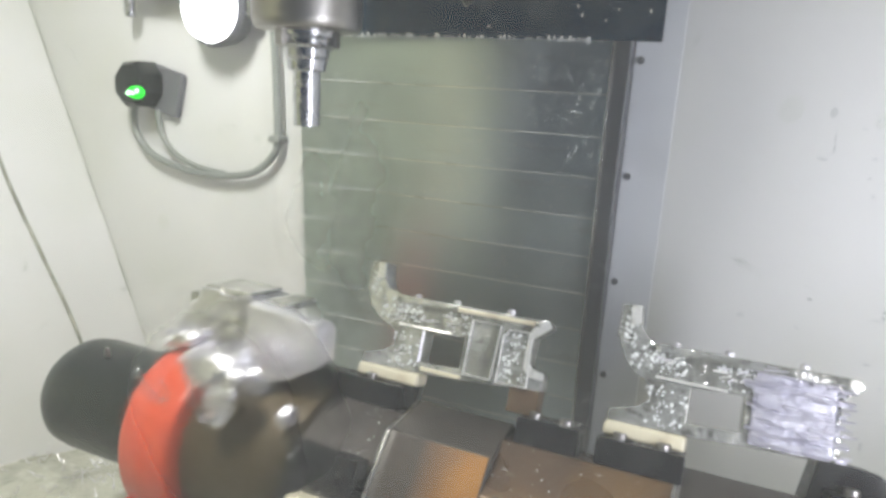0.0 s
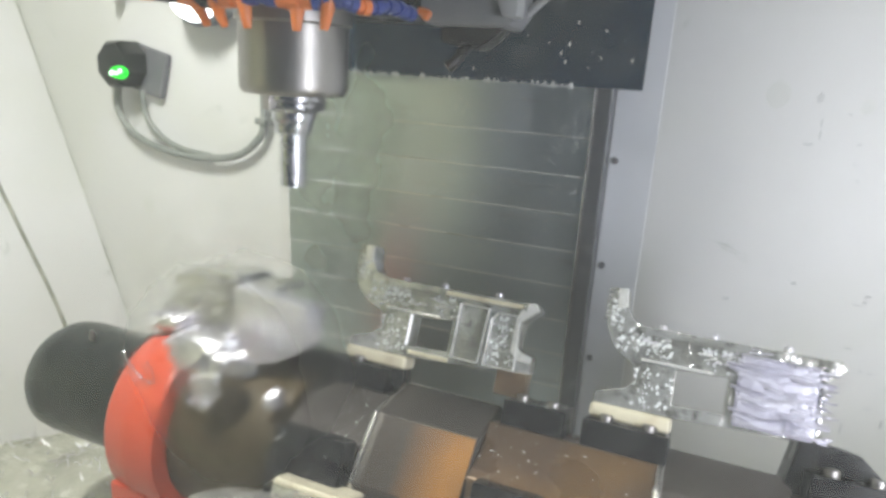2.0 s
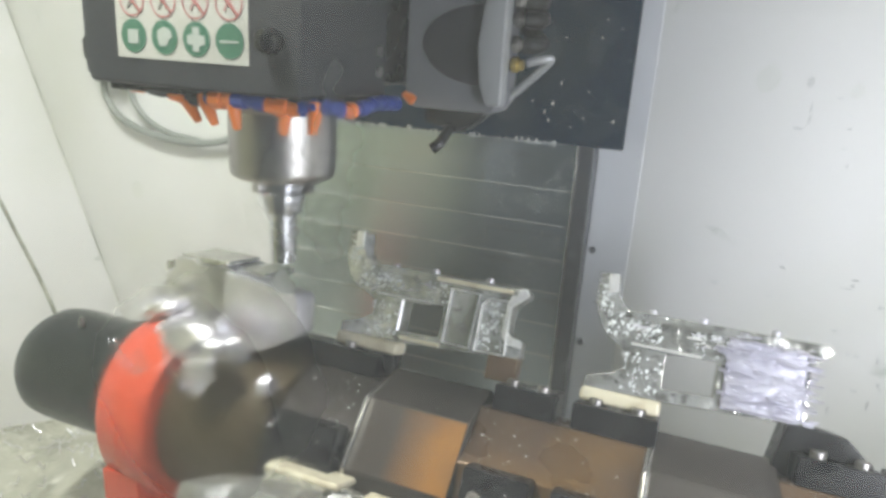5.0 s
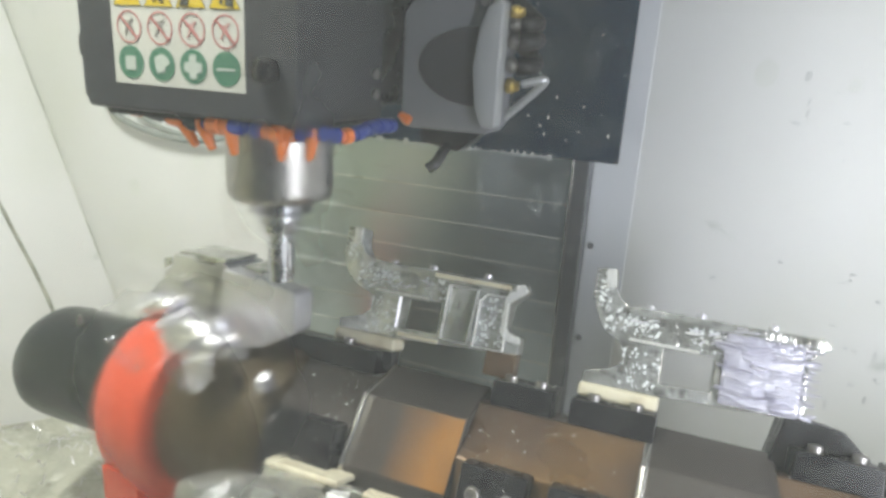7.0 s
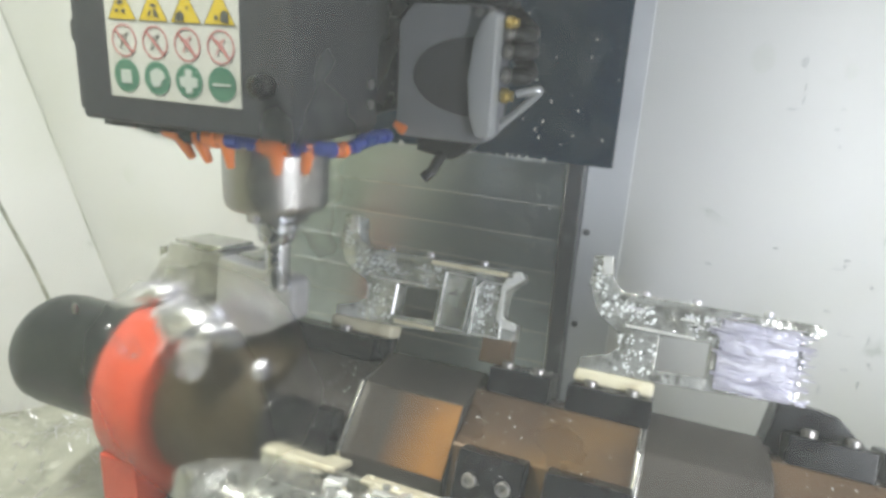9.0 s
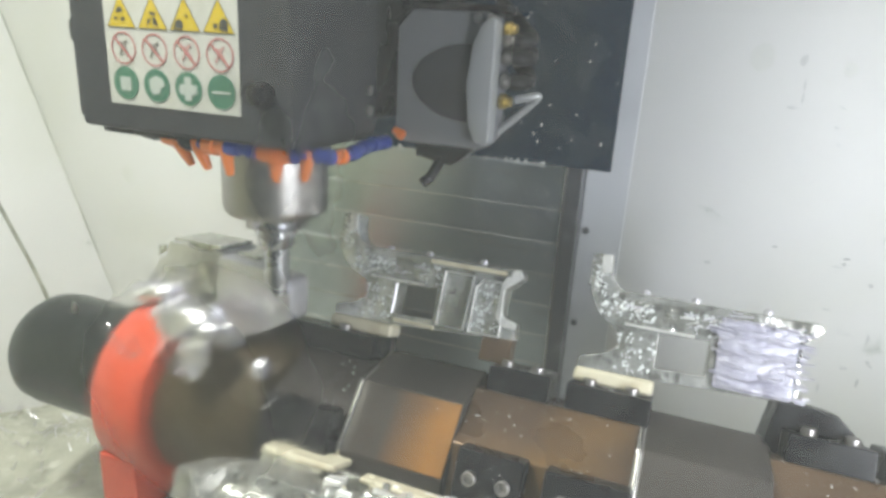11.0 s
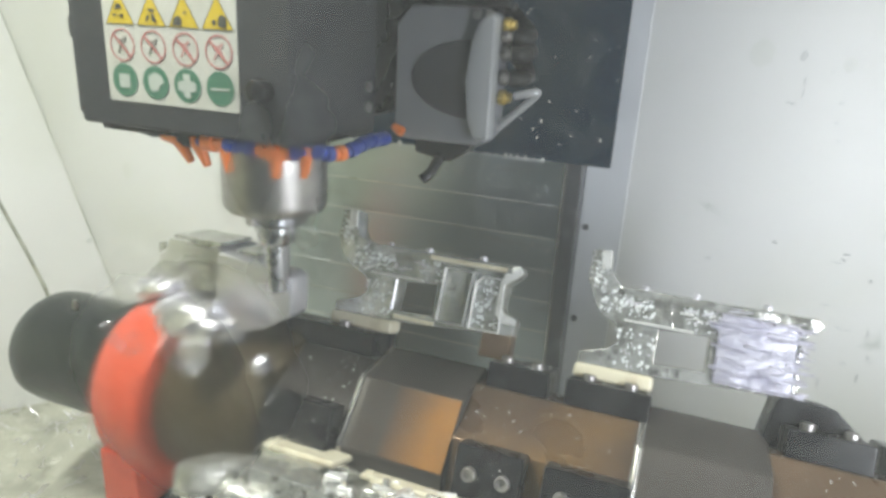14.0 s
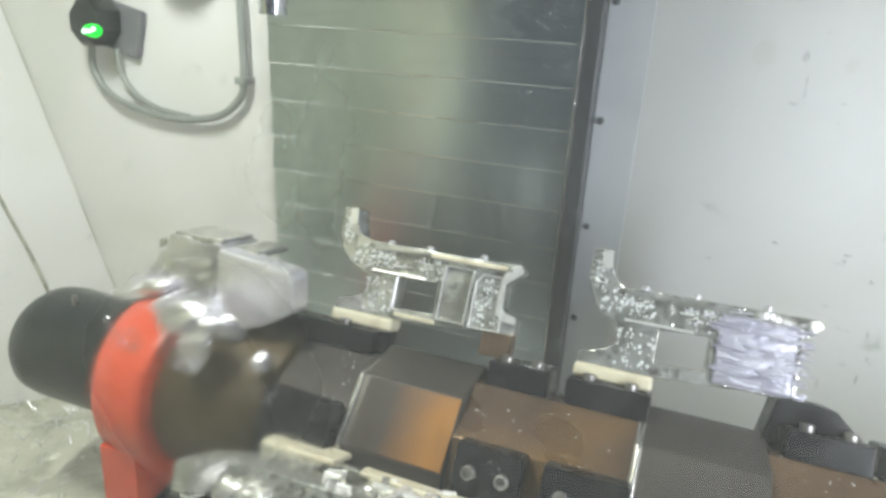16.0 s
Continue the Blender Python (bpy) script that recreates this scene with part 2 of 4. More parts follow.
_t.links.new(_where.outputs["Position"], _tall.inputs[0])
_t.links.new(_tall.outputs[0], _far2.inputs[0])
_t.links.new(_far2.outputs["Value"], _sum2.inputs[0])
_t.links.new(_part.outputs[0], _sum2.inputs[1])
_t.links.new(_sum2.outputs[0], _edge2.inputs["Value"])
_t.links.new(_edge.outputs[0], _most.inputs[0])
_t.links.new(_edge2.outputs[0], _most.inputs[1])
_t.links.new(_most.outputs[0], _wet.inputs[0])
_t.links.new(_clear.outputs[0], _wet.inputs[1])
_t.links.new(_smear.outputs[0], _wet.inputs[2])
_t.links.new(_wet.outputs[0], _mix.inputs[1])
_t.links.new(_film.outputs[0], _mix.inputs[2])
_t.links.new(_mix.outputs[0], _t.nodes["Material Output"].inputs[0])

# ---------- mesh helpers ----------


def mesh_from(bm, name, material, smooth=True, angle=35):
    me = bpy.data.meshes.new(name)
    bmesh.ops.recalc_face_normals(bm, faces=bm.faces)
    bm.to_mesh(me)
    bm.free()
    for p in me.polygons:
        p.use_smooth = smooth
    if smooth:
        me.set_sharp_from_angle(angle=radians(angle))
    me.materials.append(material)
    return me


def part(name, bm, material, parent=None, label="", m=None):
    """Links a bmesh as one mesh object under a thing or a part."""
    ob = new(name, mesh_from(bm, name, material))
    if parent is not None:
        ob.parent = parent
    if m is not None:
        ob.matrix_basis = m
    if label:
        tagged(ob, label)
    if 20 < len(ob.data.polygons) < 6000:
        ob.modifiers.new("flat_faces", "WEIGHTED_NORMAL").keep_sharp = True
    return ob


def box(x0, x1, y0, y1, z0, z1, bevel=0.0, seg=2, bm=None):
    bm0 = bmesh.new()
    bmesh.ops.create_cube(bm0, size=1, matrix=Matrix.LocRotScale(((x0 + x1) / 2, (y0 + y1) / 2, (z0 + z1) / 2), None, (x1 - x0, y1 - y0, z1 - z0)))
    if bevel:
        bmesh.ops.bevel(bm0, geom=bm0.edges[:], offset=bevel, segments=seg, affect="EDGES", profile=0.5)
    return joined(bm, bm0)


def joined(bm, bm0):
    if bm is None:
        return bm0
    me = bpy.data.meshes.new("tmp")
    bm0.to_mesh(me)
    bm0.free()
    bm.from_mesh(me)
    bpy.data.meshes.remove(me)
    return bm


def lathe(profile, n=40, axis="z", bm=None, centre=(0, 0, 0)):
    """A turned body from (radius, height) pairs."""
    bm0 = bmesh.new()
    rings = []
    for r, h in profile:
        ring = []
        for i in range(n):
            a = 2 * math.pi * i / n
            c, s = r * math.cos(a), r * math.sin(a)
            p = {"z": (c, s, h), "x": (h, c, s), "y": (c, h, s)}[axis]
            ring.append(bm0.verts.new(Vector(p) + Vector(centre)))
        rings.append(ring)
    for a, b in zip(rings, rings[1:]):
        for i in range(n):
            bm0.faces.new((a[i], a[(i + 1) % n], b[(i + 1) % n], b[i]))
    bm0.faces.new(rings[0][::-1])
    bm0.faces.new(rings[-1])
    return joined(bm, bm0)


def tube(points, r, n=10, bm=None, steps=8):
    """A round tube along a smooth curve through the points."""
    pts = [Vector(p) for p in points]
    fine = []
    for i in range(len(pts) - 1):
        p0, p1, p2, p3 = pts[max(i - 1, 0)], pts[i], pts[i + 1], pts[min(i + 2, len(pts) - 1)]
        for k in range(steps):
            t = k / steps
            fine.append(0.5 * (2 * p1 + (p2 - p0) * t + (2 * p0 - 5 * p1 + 4 * p2 - p3) * t * t + (3 * p1 - p0 - 3 * p2 + p3) * t ** 3))
    fine.append(pts[-1])
    bm0, rings, up = bmesh.new(), [], Vector((0.13, 0.31, 0.94))
    for i, p in enumerate(fine):
        d = (fine[min(i + 1, len(fine) - 1)] - fine[max(i - 1, 0)]).normalized()
        u = d.cross(up).normalized()
        v = d.cross(u)
        rings.append([bm0.verts.new(p + r * (math.cos(a) * u + math.sin(a) * v)) for a in (2 * math.pi * k / n for k in range(n))])
    for a, b in zip(rings, rings[1:]):
        for i in range(n):
            bm0.faces.new((a[i], a[(i + 1) % n], b[(i + 1) % n], b[i]))
    bm0.faces.new(rings[0][::-1])
    bm0.faces.new(rings[-1])
    return joined(bm, bm0)


def slab(outline, holes, w0, w1, bevel=0.0):
    """A plate with holes: outline in (x, z), thick from y = w0 to w1."""
    bm = bmesh.new()
    for loop in (outline, *holes):
        vs = [bm.verts.new((u, w0, v)) for u, v in loop]
        for a, b in zip(vs, vs[1:] + vs[:1]):
            bm.edges.new((a, b))
    bmesh.ops.triangle_fill(bm, edges=bm.edges[:], use_beauty=True, use_dissolve=False)
    ex = bmesh.ops.extrude_face_region(bm, geom=bm.faces[:])
    bmesh.ops.translate(bm, vec=(0, w1 - w0, 0), verts=[v for v in ex["geom"] if isinstance(v, bmesh.types.BMVert)])
    bmesh.ops.recalc_face_normals(bm, faces=bm.faces)
    if bevel:
        sharp = [e for e in bm.edges if len(e.link_faces) == 2 and e.calc_face_angle(0) > 0.6]
        bmesh.ops.bevel(bm, geom=sharp, offset=bevel, segments=2, affect="EDGES", profile=0.5)
    return bm


def prism(n, apothem, x0, x1, turn, bevel, bm=None):
    """A regular prism along x; turn in degrees from flat side up."""
    r = apothem / math.cos(math.pi / n)
    bm0 = bmesh.new()
    ends = []
    for x in (x0, x1):
        ends.append([bm0.verts.new((x, r * math.sin(a), r * math.cos(a))) for a in (math.pi * (2 * i + 1) / n + radians(turn) for i in range(n))])
    for i in range(n):
        j = (i + 1) % n
        bm0.faces.new((ends[0][i], ends[0][j], ends[1][j], ends[1][i]))
    bm0.faces.new(ends[0])
    bm0.faces.new(ends[1])
    if bevel:
        bmesh.ops.bevel(bm0, geom=bm0.edges[:], offset=bevel, segments=3, affect="EDGES", profile=0.5)
    return joined(bm, bm0)


def rough_up(bm, size, amount):
    """Uneven, hand-worn surface."""
    for v in bm.verts:
        v.co += amount * noise.noise_vector(v.co / size)
    return bm


def thing(name, label, category, group="", kind="", m=None):
    ob = new(name)
    ob.empty_display_size = 0.05
    if m is not None:
        ob.matrix_basis = m
    return tagged(ob, label, category, group, kind)


def drops(rng, x0, x1, z0, z1, y, count, rmin, rmax, bm=None):
    """Flattened drops standing on a surface that faces -y."""
    bm0 = bmesh.new()
    for _ in range(count):
        r = rng.uniform(rmin, rmax)
        m = Matrix.LocRotScale((rng.uniform(x0, x1), y, rng.uniform(z0, z1)), None, (r, r * 0.5, r * rng.choice((1, 1.2, 2.2))))
        bmesh.ops.create_icosphere(bm0, subdivisions=1, radius=1, matrix=m)
    return joined(bm, bm0)


# ---------- enclosure ----------
def structure(name, bm, material, label):
    return tagged(part(name, bm, material), label, kind="structure")


WALL_Y = 0.305
# seam where the rear panel meets the leaning side panel: upper and lower end, extended
SEAM_TOP, SEAM_LOW = Vector((-1.02, WALL_Y, 1.05)), Vector((-0.493, WALL_Y, -0.26))


def rear_wall():
    bm = slab([(SEAM_TOP.x, SEAM_TOP.z), (1.0, SEAM_TOP.z), (1.0, -0.36), (-0.46, -0.36), (SEAM_LOW.x, SEAM_LOW.z)], [], WALL_Y, WALL_Y + 0.012)
    structure("wall_rear", bm, PANEL, "smudged white painted steel rear panel")


def side_wall():
    out = Vector((-0.42, -1.0, 0.0)).normalized()
    bm = bmesh.new()
    corners = [SEAM_TOP, SEAM_LOW, SEAM_LOW + out * 1.0, SEAM_TOP + out * 1.0]
    nrm = (corners[1] - corners[0]).cross(out).normalized() * 0.012
    if nrm.x > 0:
        nrm = -nrm
    a = [bm.verts.new(c) for c in corners]
    b = [bm.verts.new(c + nrm) for c in corners]
    bm.faces.new(a), bm.faces.new(b[::-1])
    for i in range(4):
        bm.faces.new((a[i], a[(i + 1) % 4], b[(i + 1) % 4], b[i]))
    structure("wall_left", bm, PANEL, "white painted leaning side panel")
    down = (SEAM_LOW - SEAM_TOP).normalized()
    bm = tube([SEAM_TOP + down * k * 0.2 + Vector((0.001, -0.002, 0)) for k in range(8)], 0.0011, 6)
    structure("trim_seam", bm, Mat("pale_seam_sealant", (0.42, 0.44, 0.38), 0.6).stains((0.66, 0.67, 0.62), 12, 0.4, 0.6).m, "thin dark sealed seam between white panels")
    base = SEAM_TOP + out * 0.115
    pts = [base + down * k + out * 0.012 * math.sin(k * 9) - nrm * 0.1 for k in (0.3, 0.5, 0.66, 0.8, 0.92, 1.05, 1.2, 1.36)]
    structure("trim_joint", tube(pts, 0.003, 6), SEAMM, "dark worn joint in the side panel")


def shell():
    structure("wall_right", box(0.98, 1.0, -0.52, WALL_Y, -0.36, 1.05), PANEL, "white painted steel side panel")
    structure("ceiling", box(-1.4, 1.0, -0.52, WALL_Y, 1.05, 1.07), CEILM, "grey painted enclosure ceiling")
    bm = bmesh.new()
    nx, ny = 60, 30
    grid = [[bm.verts.new((-1.4 + 2.4 * i / nx, -0.52 + 0.83 * j / ny, -0.205 - 0.03 * j / ny + 0.012 * noise.noise(Vector((i * 0.25, j * 0.3, 0)))
                           + 0.008 * noise.noise(Vector((i * 0.9, j * 1.1, 3))))) for j in range(ny + 1)] for i in range(nx + 1)]
    for i in range(nx):
        for j in range(ny):
            bm.faces.new((grid[i][j], grid[i + 1][j], grid[i + 1][j + 1], grid[i][j + 1]))
    structure("floor", bm, PAN, "wet cream chip pan strewn with swarf")
    # unseen door with its window over aprons, dark and olive for the slats' reflections
    bm = slab([(-1.4, 0.08), (1.0, 0.08), (1.0, 1.07), (-1.4, 1.07)], [[(-0.19, 0.12), (0.72, 0.12), (0.72, 0.96), (-0.19, 0.96)]], -0.505, -0.495)
    structure("door_1", bm, SIDEAPRON, "pale olive sheet-steel machine door")
    structure("wall_front", box(-0.23, 1.0, -0.505, -0.495, -0.40, 0.08), APRON, "dark blue-grey steel apron under the door")
    structure("wall_front_left", box(-1.4, -0.23, -0.505, -0.495, -0.40, 0.08), SIDEAPRON, "pale olive steel apron under the door")
    # unseen upright, added so that the slats reflect a yellowish streak
    structure("trim_door_post", box(-0.335, -0.262, -0.494, -0.470, -0.40, 1.04, 0.004), POST, "unseen cream upright added for its streak in the slats")
    pane = structure("window_1", box(-0.194, 0.725, -0.494, -0.490, 0.115, 0.965), GLASS, "oil-filmed clear door window")
    pane.visible_shadow = False


def light_fixtures():
    ceiling_bar = pose(-0.14, -0.34, 1.05, 0, 0, 90)
    # added lamp body in the front corner, out of view
    front_bar = look((0.79, -0.428, 0.18), (0.375, 0.28, 0.18)) @ pose(0, 0, 0, 0, 0, 90)
    for m, label in ((ceiling_bar, "slim white enclosure light bar on the ceiling"), (front_bar, "unseen upright white light bar added in the front corner")):
        lamp = thing("light_bar", label, "lamp", "enclosure light bars", m=m)
        part("housing", box(-0.32, 0.32, -0.045, 0.045, 0.0, 0.084, 0.004) if m is front_bar else box(-0.15, 0.15, -0.04, 0.04, -0.05, 0.0, 0.004), CEILM, lamp)
        part("diffuser", box(-0.30, 0.30, -0.03, 0.03, -0.008, -0.0005, 0.002) if m is front_bar else box(-0.14, 0.14, -0.022, 0.022, -0.06, -0.051, 0.002), LAMPGLOW, lamp)
    lamp = thing("work_light", "bright round work light on a dark bar on the white panel", "lamp")
    part("bar", box(-0.53, -0.27, 0.262, 0.30, 0.50, 0.53, 0.006), BLACK, lamp)
    part("housing", lathe([(0.03, 0.30), (0.05, 0.29), (0.055, 0.262), (0.05, 0.255)], 32, "y", centre=(-0.345, 0, 0.482)), POD, lamp)
    part("lens", lathe([(0.048, 0.2545), (0.046, 0.246), (0.03, 0.240), (0.004, 0.238)], 32, "y", centre=(-0.345, 0, 0.482)), LAMPGLOW, lamp, "glowing white lens")
    for x in (-0.525, -0.29):
        part("stud", lathe([(0.007, 0.47), (0.009, 0.475), (0.009, 0.50), (0.006, 0.503)], 14, "z", centre=(x, 0.275, 0)), TOOLM, lamp, "shiny steel stud")


def status_light():
    ob = thing("status_light", "small black sensor box with a lit green lamp", "sensor")
    c = Vector((-0.511, 0.272, 0.368))
    body = lathe([(0.030, 0.0), (0.036, 0.008), (0.036, 0.045), (0.031, 0.052)], 8, "y")
    part("body", body, RUBBER, ob, m=Matrix.Translation(c + Vector((0, -0.022, 0))) @ pose(0, 0, 0, 0, 20, 0) @ Matrix.Diagonal((0.95, 1, 1.05, 1)))
    bracket = box(-0.01, 0.066, 0.018, 0.03, -0.036, 0.036, 0.004)
    part("bracket", bracket, POD, ob, "grey mounting plate", m=Matrix.Translation(c) @ pose(0, 0, 0, 0, 14, 0))
    lens = lathe([(0.018, 0.0), (0.016, -0.006), (0.008, -0.009)], 20, "y")
    part("lens", lens, LED, ob, "glowing green lens", m=Matrix.Translation(c + Vector((0.022, -0.024, -0.012))) @ Matrix.Diagonal((0.9, 1, 0.55, 1)))
    for x, z, sx, sz, turn in ((0.019, -0.0125, 0.0095, 0.0028, 12), (0.030, -0.0095, 0.0045, 0.0036, -35), (0.011, -0.0145, 0.004, 0.0022, 30)):
        core = bmesh.new()
        bmesh.ops.create_icosphere(core, subdivisions=2, radius=1.0, matrix=Matrix.Diagonal((sx, 0.002, sz, 1)))
        part("bright_spot", core, LEDCORE, ob, "whitish bright spot of the lens", m=Matrix.Translation(c + Vector((x, -0.0322, z))) @ pose(0, 0, 0, 0, turn, 0))
    y = 0.288
    for name, pts, r in (("cable", [(-0.540, y, 0.34), (-0.541, y, 0.295), (-0.508, y, 0.258), (-0.440, y, 0.239), (-0.367, y, 0.235), (-0.302, y, 0.246), (-0.264, y, 0.274), (-0.254, y, 0.303), (-0.256, y, 0.393), (-0.262, y, 0.52), (-0.268, y, 0.9)], 0.0058),
                         ("cable", [(-0.490, y, 0.33), (-0.484, y, 0.292), (-0.455, y, 0.262), (-0.41, y, 0.245), (-0.36, y + 0.004, 0.239)], 0.0045)):
        part(name, tube(pts, r), CABLE, ob, "grey cable hanging in a loop")
    part("cable_clip", box(-0.264, -0.246, 0.278, 0.304, 0.296, 0.306, 0.002), CABLE, ob)


def column_frame():
    """Steel frame round the slatted cover and its bolted flange."""
    structure("trim_flange", box(0.247, 0.300, WALL_Y - 0.0022, WALL_Y, -0.34, 1.04, 0.0008, 1), FLANGE, "grey bolted flange strip beside the slatted cover")
    structure("trim_rail", box(0.228, 0.247, 0.270, WALL_Y, -0.34, 1.04, 0.002), RAIL, "dark steel guide rail beside the slats")
    structure("trim_lip", box(0.2265, 0.2285, 0.264, 0.270, -0.34, 1.04, 0.0006), EDGERING, "bright lip of the guide rail")
    for z in (0.035, 0.162, 0.295, 0.431, 0.565):
        b = part("bolt", lathe([(0.0042, WALL_Y - 0.002), (0.0045, WALL_Y - 0.005), (0.0038, WALL_Y - 0.0062), (0.002, WALL_Y - 0.0064)], 10, "y", centre=(0.255, 0, z)), POD)
        tagged(b, "small dark flange bolt on the grey strip", "bolt", "flange bolts")


def wall_marks():
    """Drips and smudges stuck to the white panel."""
    rng = random.Random(5)
    bm = bmesh.new()
    for _ in range(26):
        x, z = rng.uniform(0.40, 0.58), rng.uniform(-0.05, 0.42)
        r = rng.uniform(0.0010, 0.0028)
        m = Matrix.LocRotScale((x, WALL_Y, z), None, (r * rng.choice((1, 2.2)), 0.0006, r * rng.choice((1, 1, 3.4))))
        bmesh.ops.create_icosphere(bm, subdivisions=1, radius=1, matrix=m)
    tagged(part("splash_mark", bm, Mat("pale_splash", (0.62, 0.63, 0.63), 0.45).m), "small pale grey splashes on the white panel", "splashes", kind="stuff")
    bm = bmesh.new()
    for x, z, w, hgt in ((0.539, 0.163, 0.007, 0.0012), (0.549, 0.1735, 0.006, 0.0022), (0.545, 0.167, 0.003, 0.003), (0.466, 0.1915, 0.004, 0.0012), (0.472, 0.1755, 0.0035, 0.003), (0.587, 0.0855, 0.0015, 0.007), (0.593, 0.054, 0.003, 0.003), (0.589, 0.029, 0.0022, 0.009), (0.539, 0.1105, 0.008, 0.0012), (0.579, 0.147, 0.005, 0.002), (0.5675, 0.0845, 0.004, 0.0012), (0.597, 0.05, 0.005, 0.001)):
        for k in range(4):
            m = Matrix.LocRotScale((x + rng.uniform(-w, w) * 0.6, WALL_Y, z + rng.uniform(-hgt, hgt) * 0.6), None, (w * rng.uniform(0.3, 0.7), 0.0005, hgt * rng.uniform(0.3, 0.7)))
            bmesh.ops.create_icosphere(bm, subdivisions=1, radius=1, matrix=m)
    tagged(part("splash_mark", bm, Mat("grey_splash", (0.50, 0.51, 0.51), 0.45).m), "small grey splashes on the white panel", "splashes", kind="stuff")
    bm = bmesh.new()
    for x, z, r in ((0.507, 0.378, 0.007), (0.42, 0.385, 0.013), (-0.506, 0.140, 0.013), (-0.367, 0.198, 0.012)):
        bmesh.ops.create_icosphere(bm, subdivisions=2, radius=1, matrix=Matrix.LocRotScale((x, WALL_Y, z), None, (r, 0.0006, r * 1.2)))
    tagged(part("splash_mark", bm, Mat("faint_stain", (0.71, 0.72, 0.70), 0.45).m), "faint round stains on the white panel", "splashes", kind="stuff")
    bm = drops(rng, 0.33, 0.60, -0.05, 0.45, WALL_Y - 0.0005, 40, 0.0008, 0.002)
    tagged(part("coolant_drops", bm, WATER), "whitish coolant drops on the white panel", "drops", kind="stuff")


# ---------- slatted way cover ----------
SLATS = 11


def way_cover():
    cover = thing("way_cover", "telescopic cover of brushed steel slats, wet with coolant", "machine cover")
    rng = random.Random(11)
    slats = []
    for k in range(SLATS):
        y = 0.272 + 0.0022 * k
        s = part("slat", box(-0.203, 0.226, y, y + 0.0016, 0.0, 0.10, 0.0004, 1), SLAT, cover)
        # pale strip that draws the slat's lower edge highlight
        part("lip", box(-0.203, 0.226, y - 0.0012, y - 0.0001, 0.0, 0.0017, 0.0004, 1), EDGE, s, "lower lip with its highlight in the colour")
        d = drops(rng, 0.04, 0.222, 0.004, 0.044, y, 70, 0.0006, 0.0014)
        d = drops(rng, -0.19, 0.222, 0.004, 0.044, y, 24, 0.0006, 0.0014, d)
        tagged(part("coolant_drops", d, WATER, s, "whitish coolant drops"), kind="stuff")
        slats.append(s)
    return cover, slats


# ---------- spindle head ----------
# run of the jointed coolant hose under the head, from the far end round the front corner
HOSE_RUN = [(-0.088, -0.098, 0.300), (-0.023, -0.104, 0.297), (0.040, -0.113, 0.2955), (0.090, -0.108, 0.2965), (0.112, -0.100, 0.296), (0.122, -0.067, 0.297), (0.119, -0.010, 0.299)]
LINKS = 34


def hose_point(u):
    """A place on the hose, u from 0 to 1."""
    f = u * (len(HOSE_RUN) - 1)
    i = min(int(f), len(HOSE_RUN) - 2)
    return Vector(HOSE_RUN[i]).lerp(Vector(HOSE_RUN[i + 1]), f - i) + Vector((0, 0, 0.0015 * math.sin(u * 23)))


ORANGE_LINKS = (1, 5, 9, 10, 14, 15, 16, 24, 25)


def nozzle(u, tilt, parent, length=0.030):
    """An orange cone nozzle hanging from the hose ring."""
    bm = lathe([(0.0052, 0.004), (0.0060, -0.002), (0.0052, -0.006), (0.0032, -length), (0.0022, -length - 0.001)], 14)
    p = hose_point(u)
    part("nozzle", bm, ORANGE, parent, "orange plastic nozzle", m=Matrix.Translation(p) @ pose(0, 0, 0, tilt[0], tilt[1], 0))


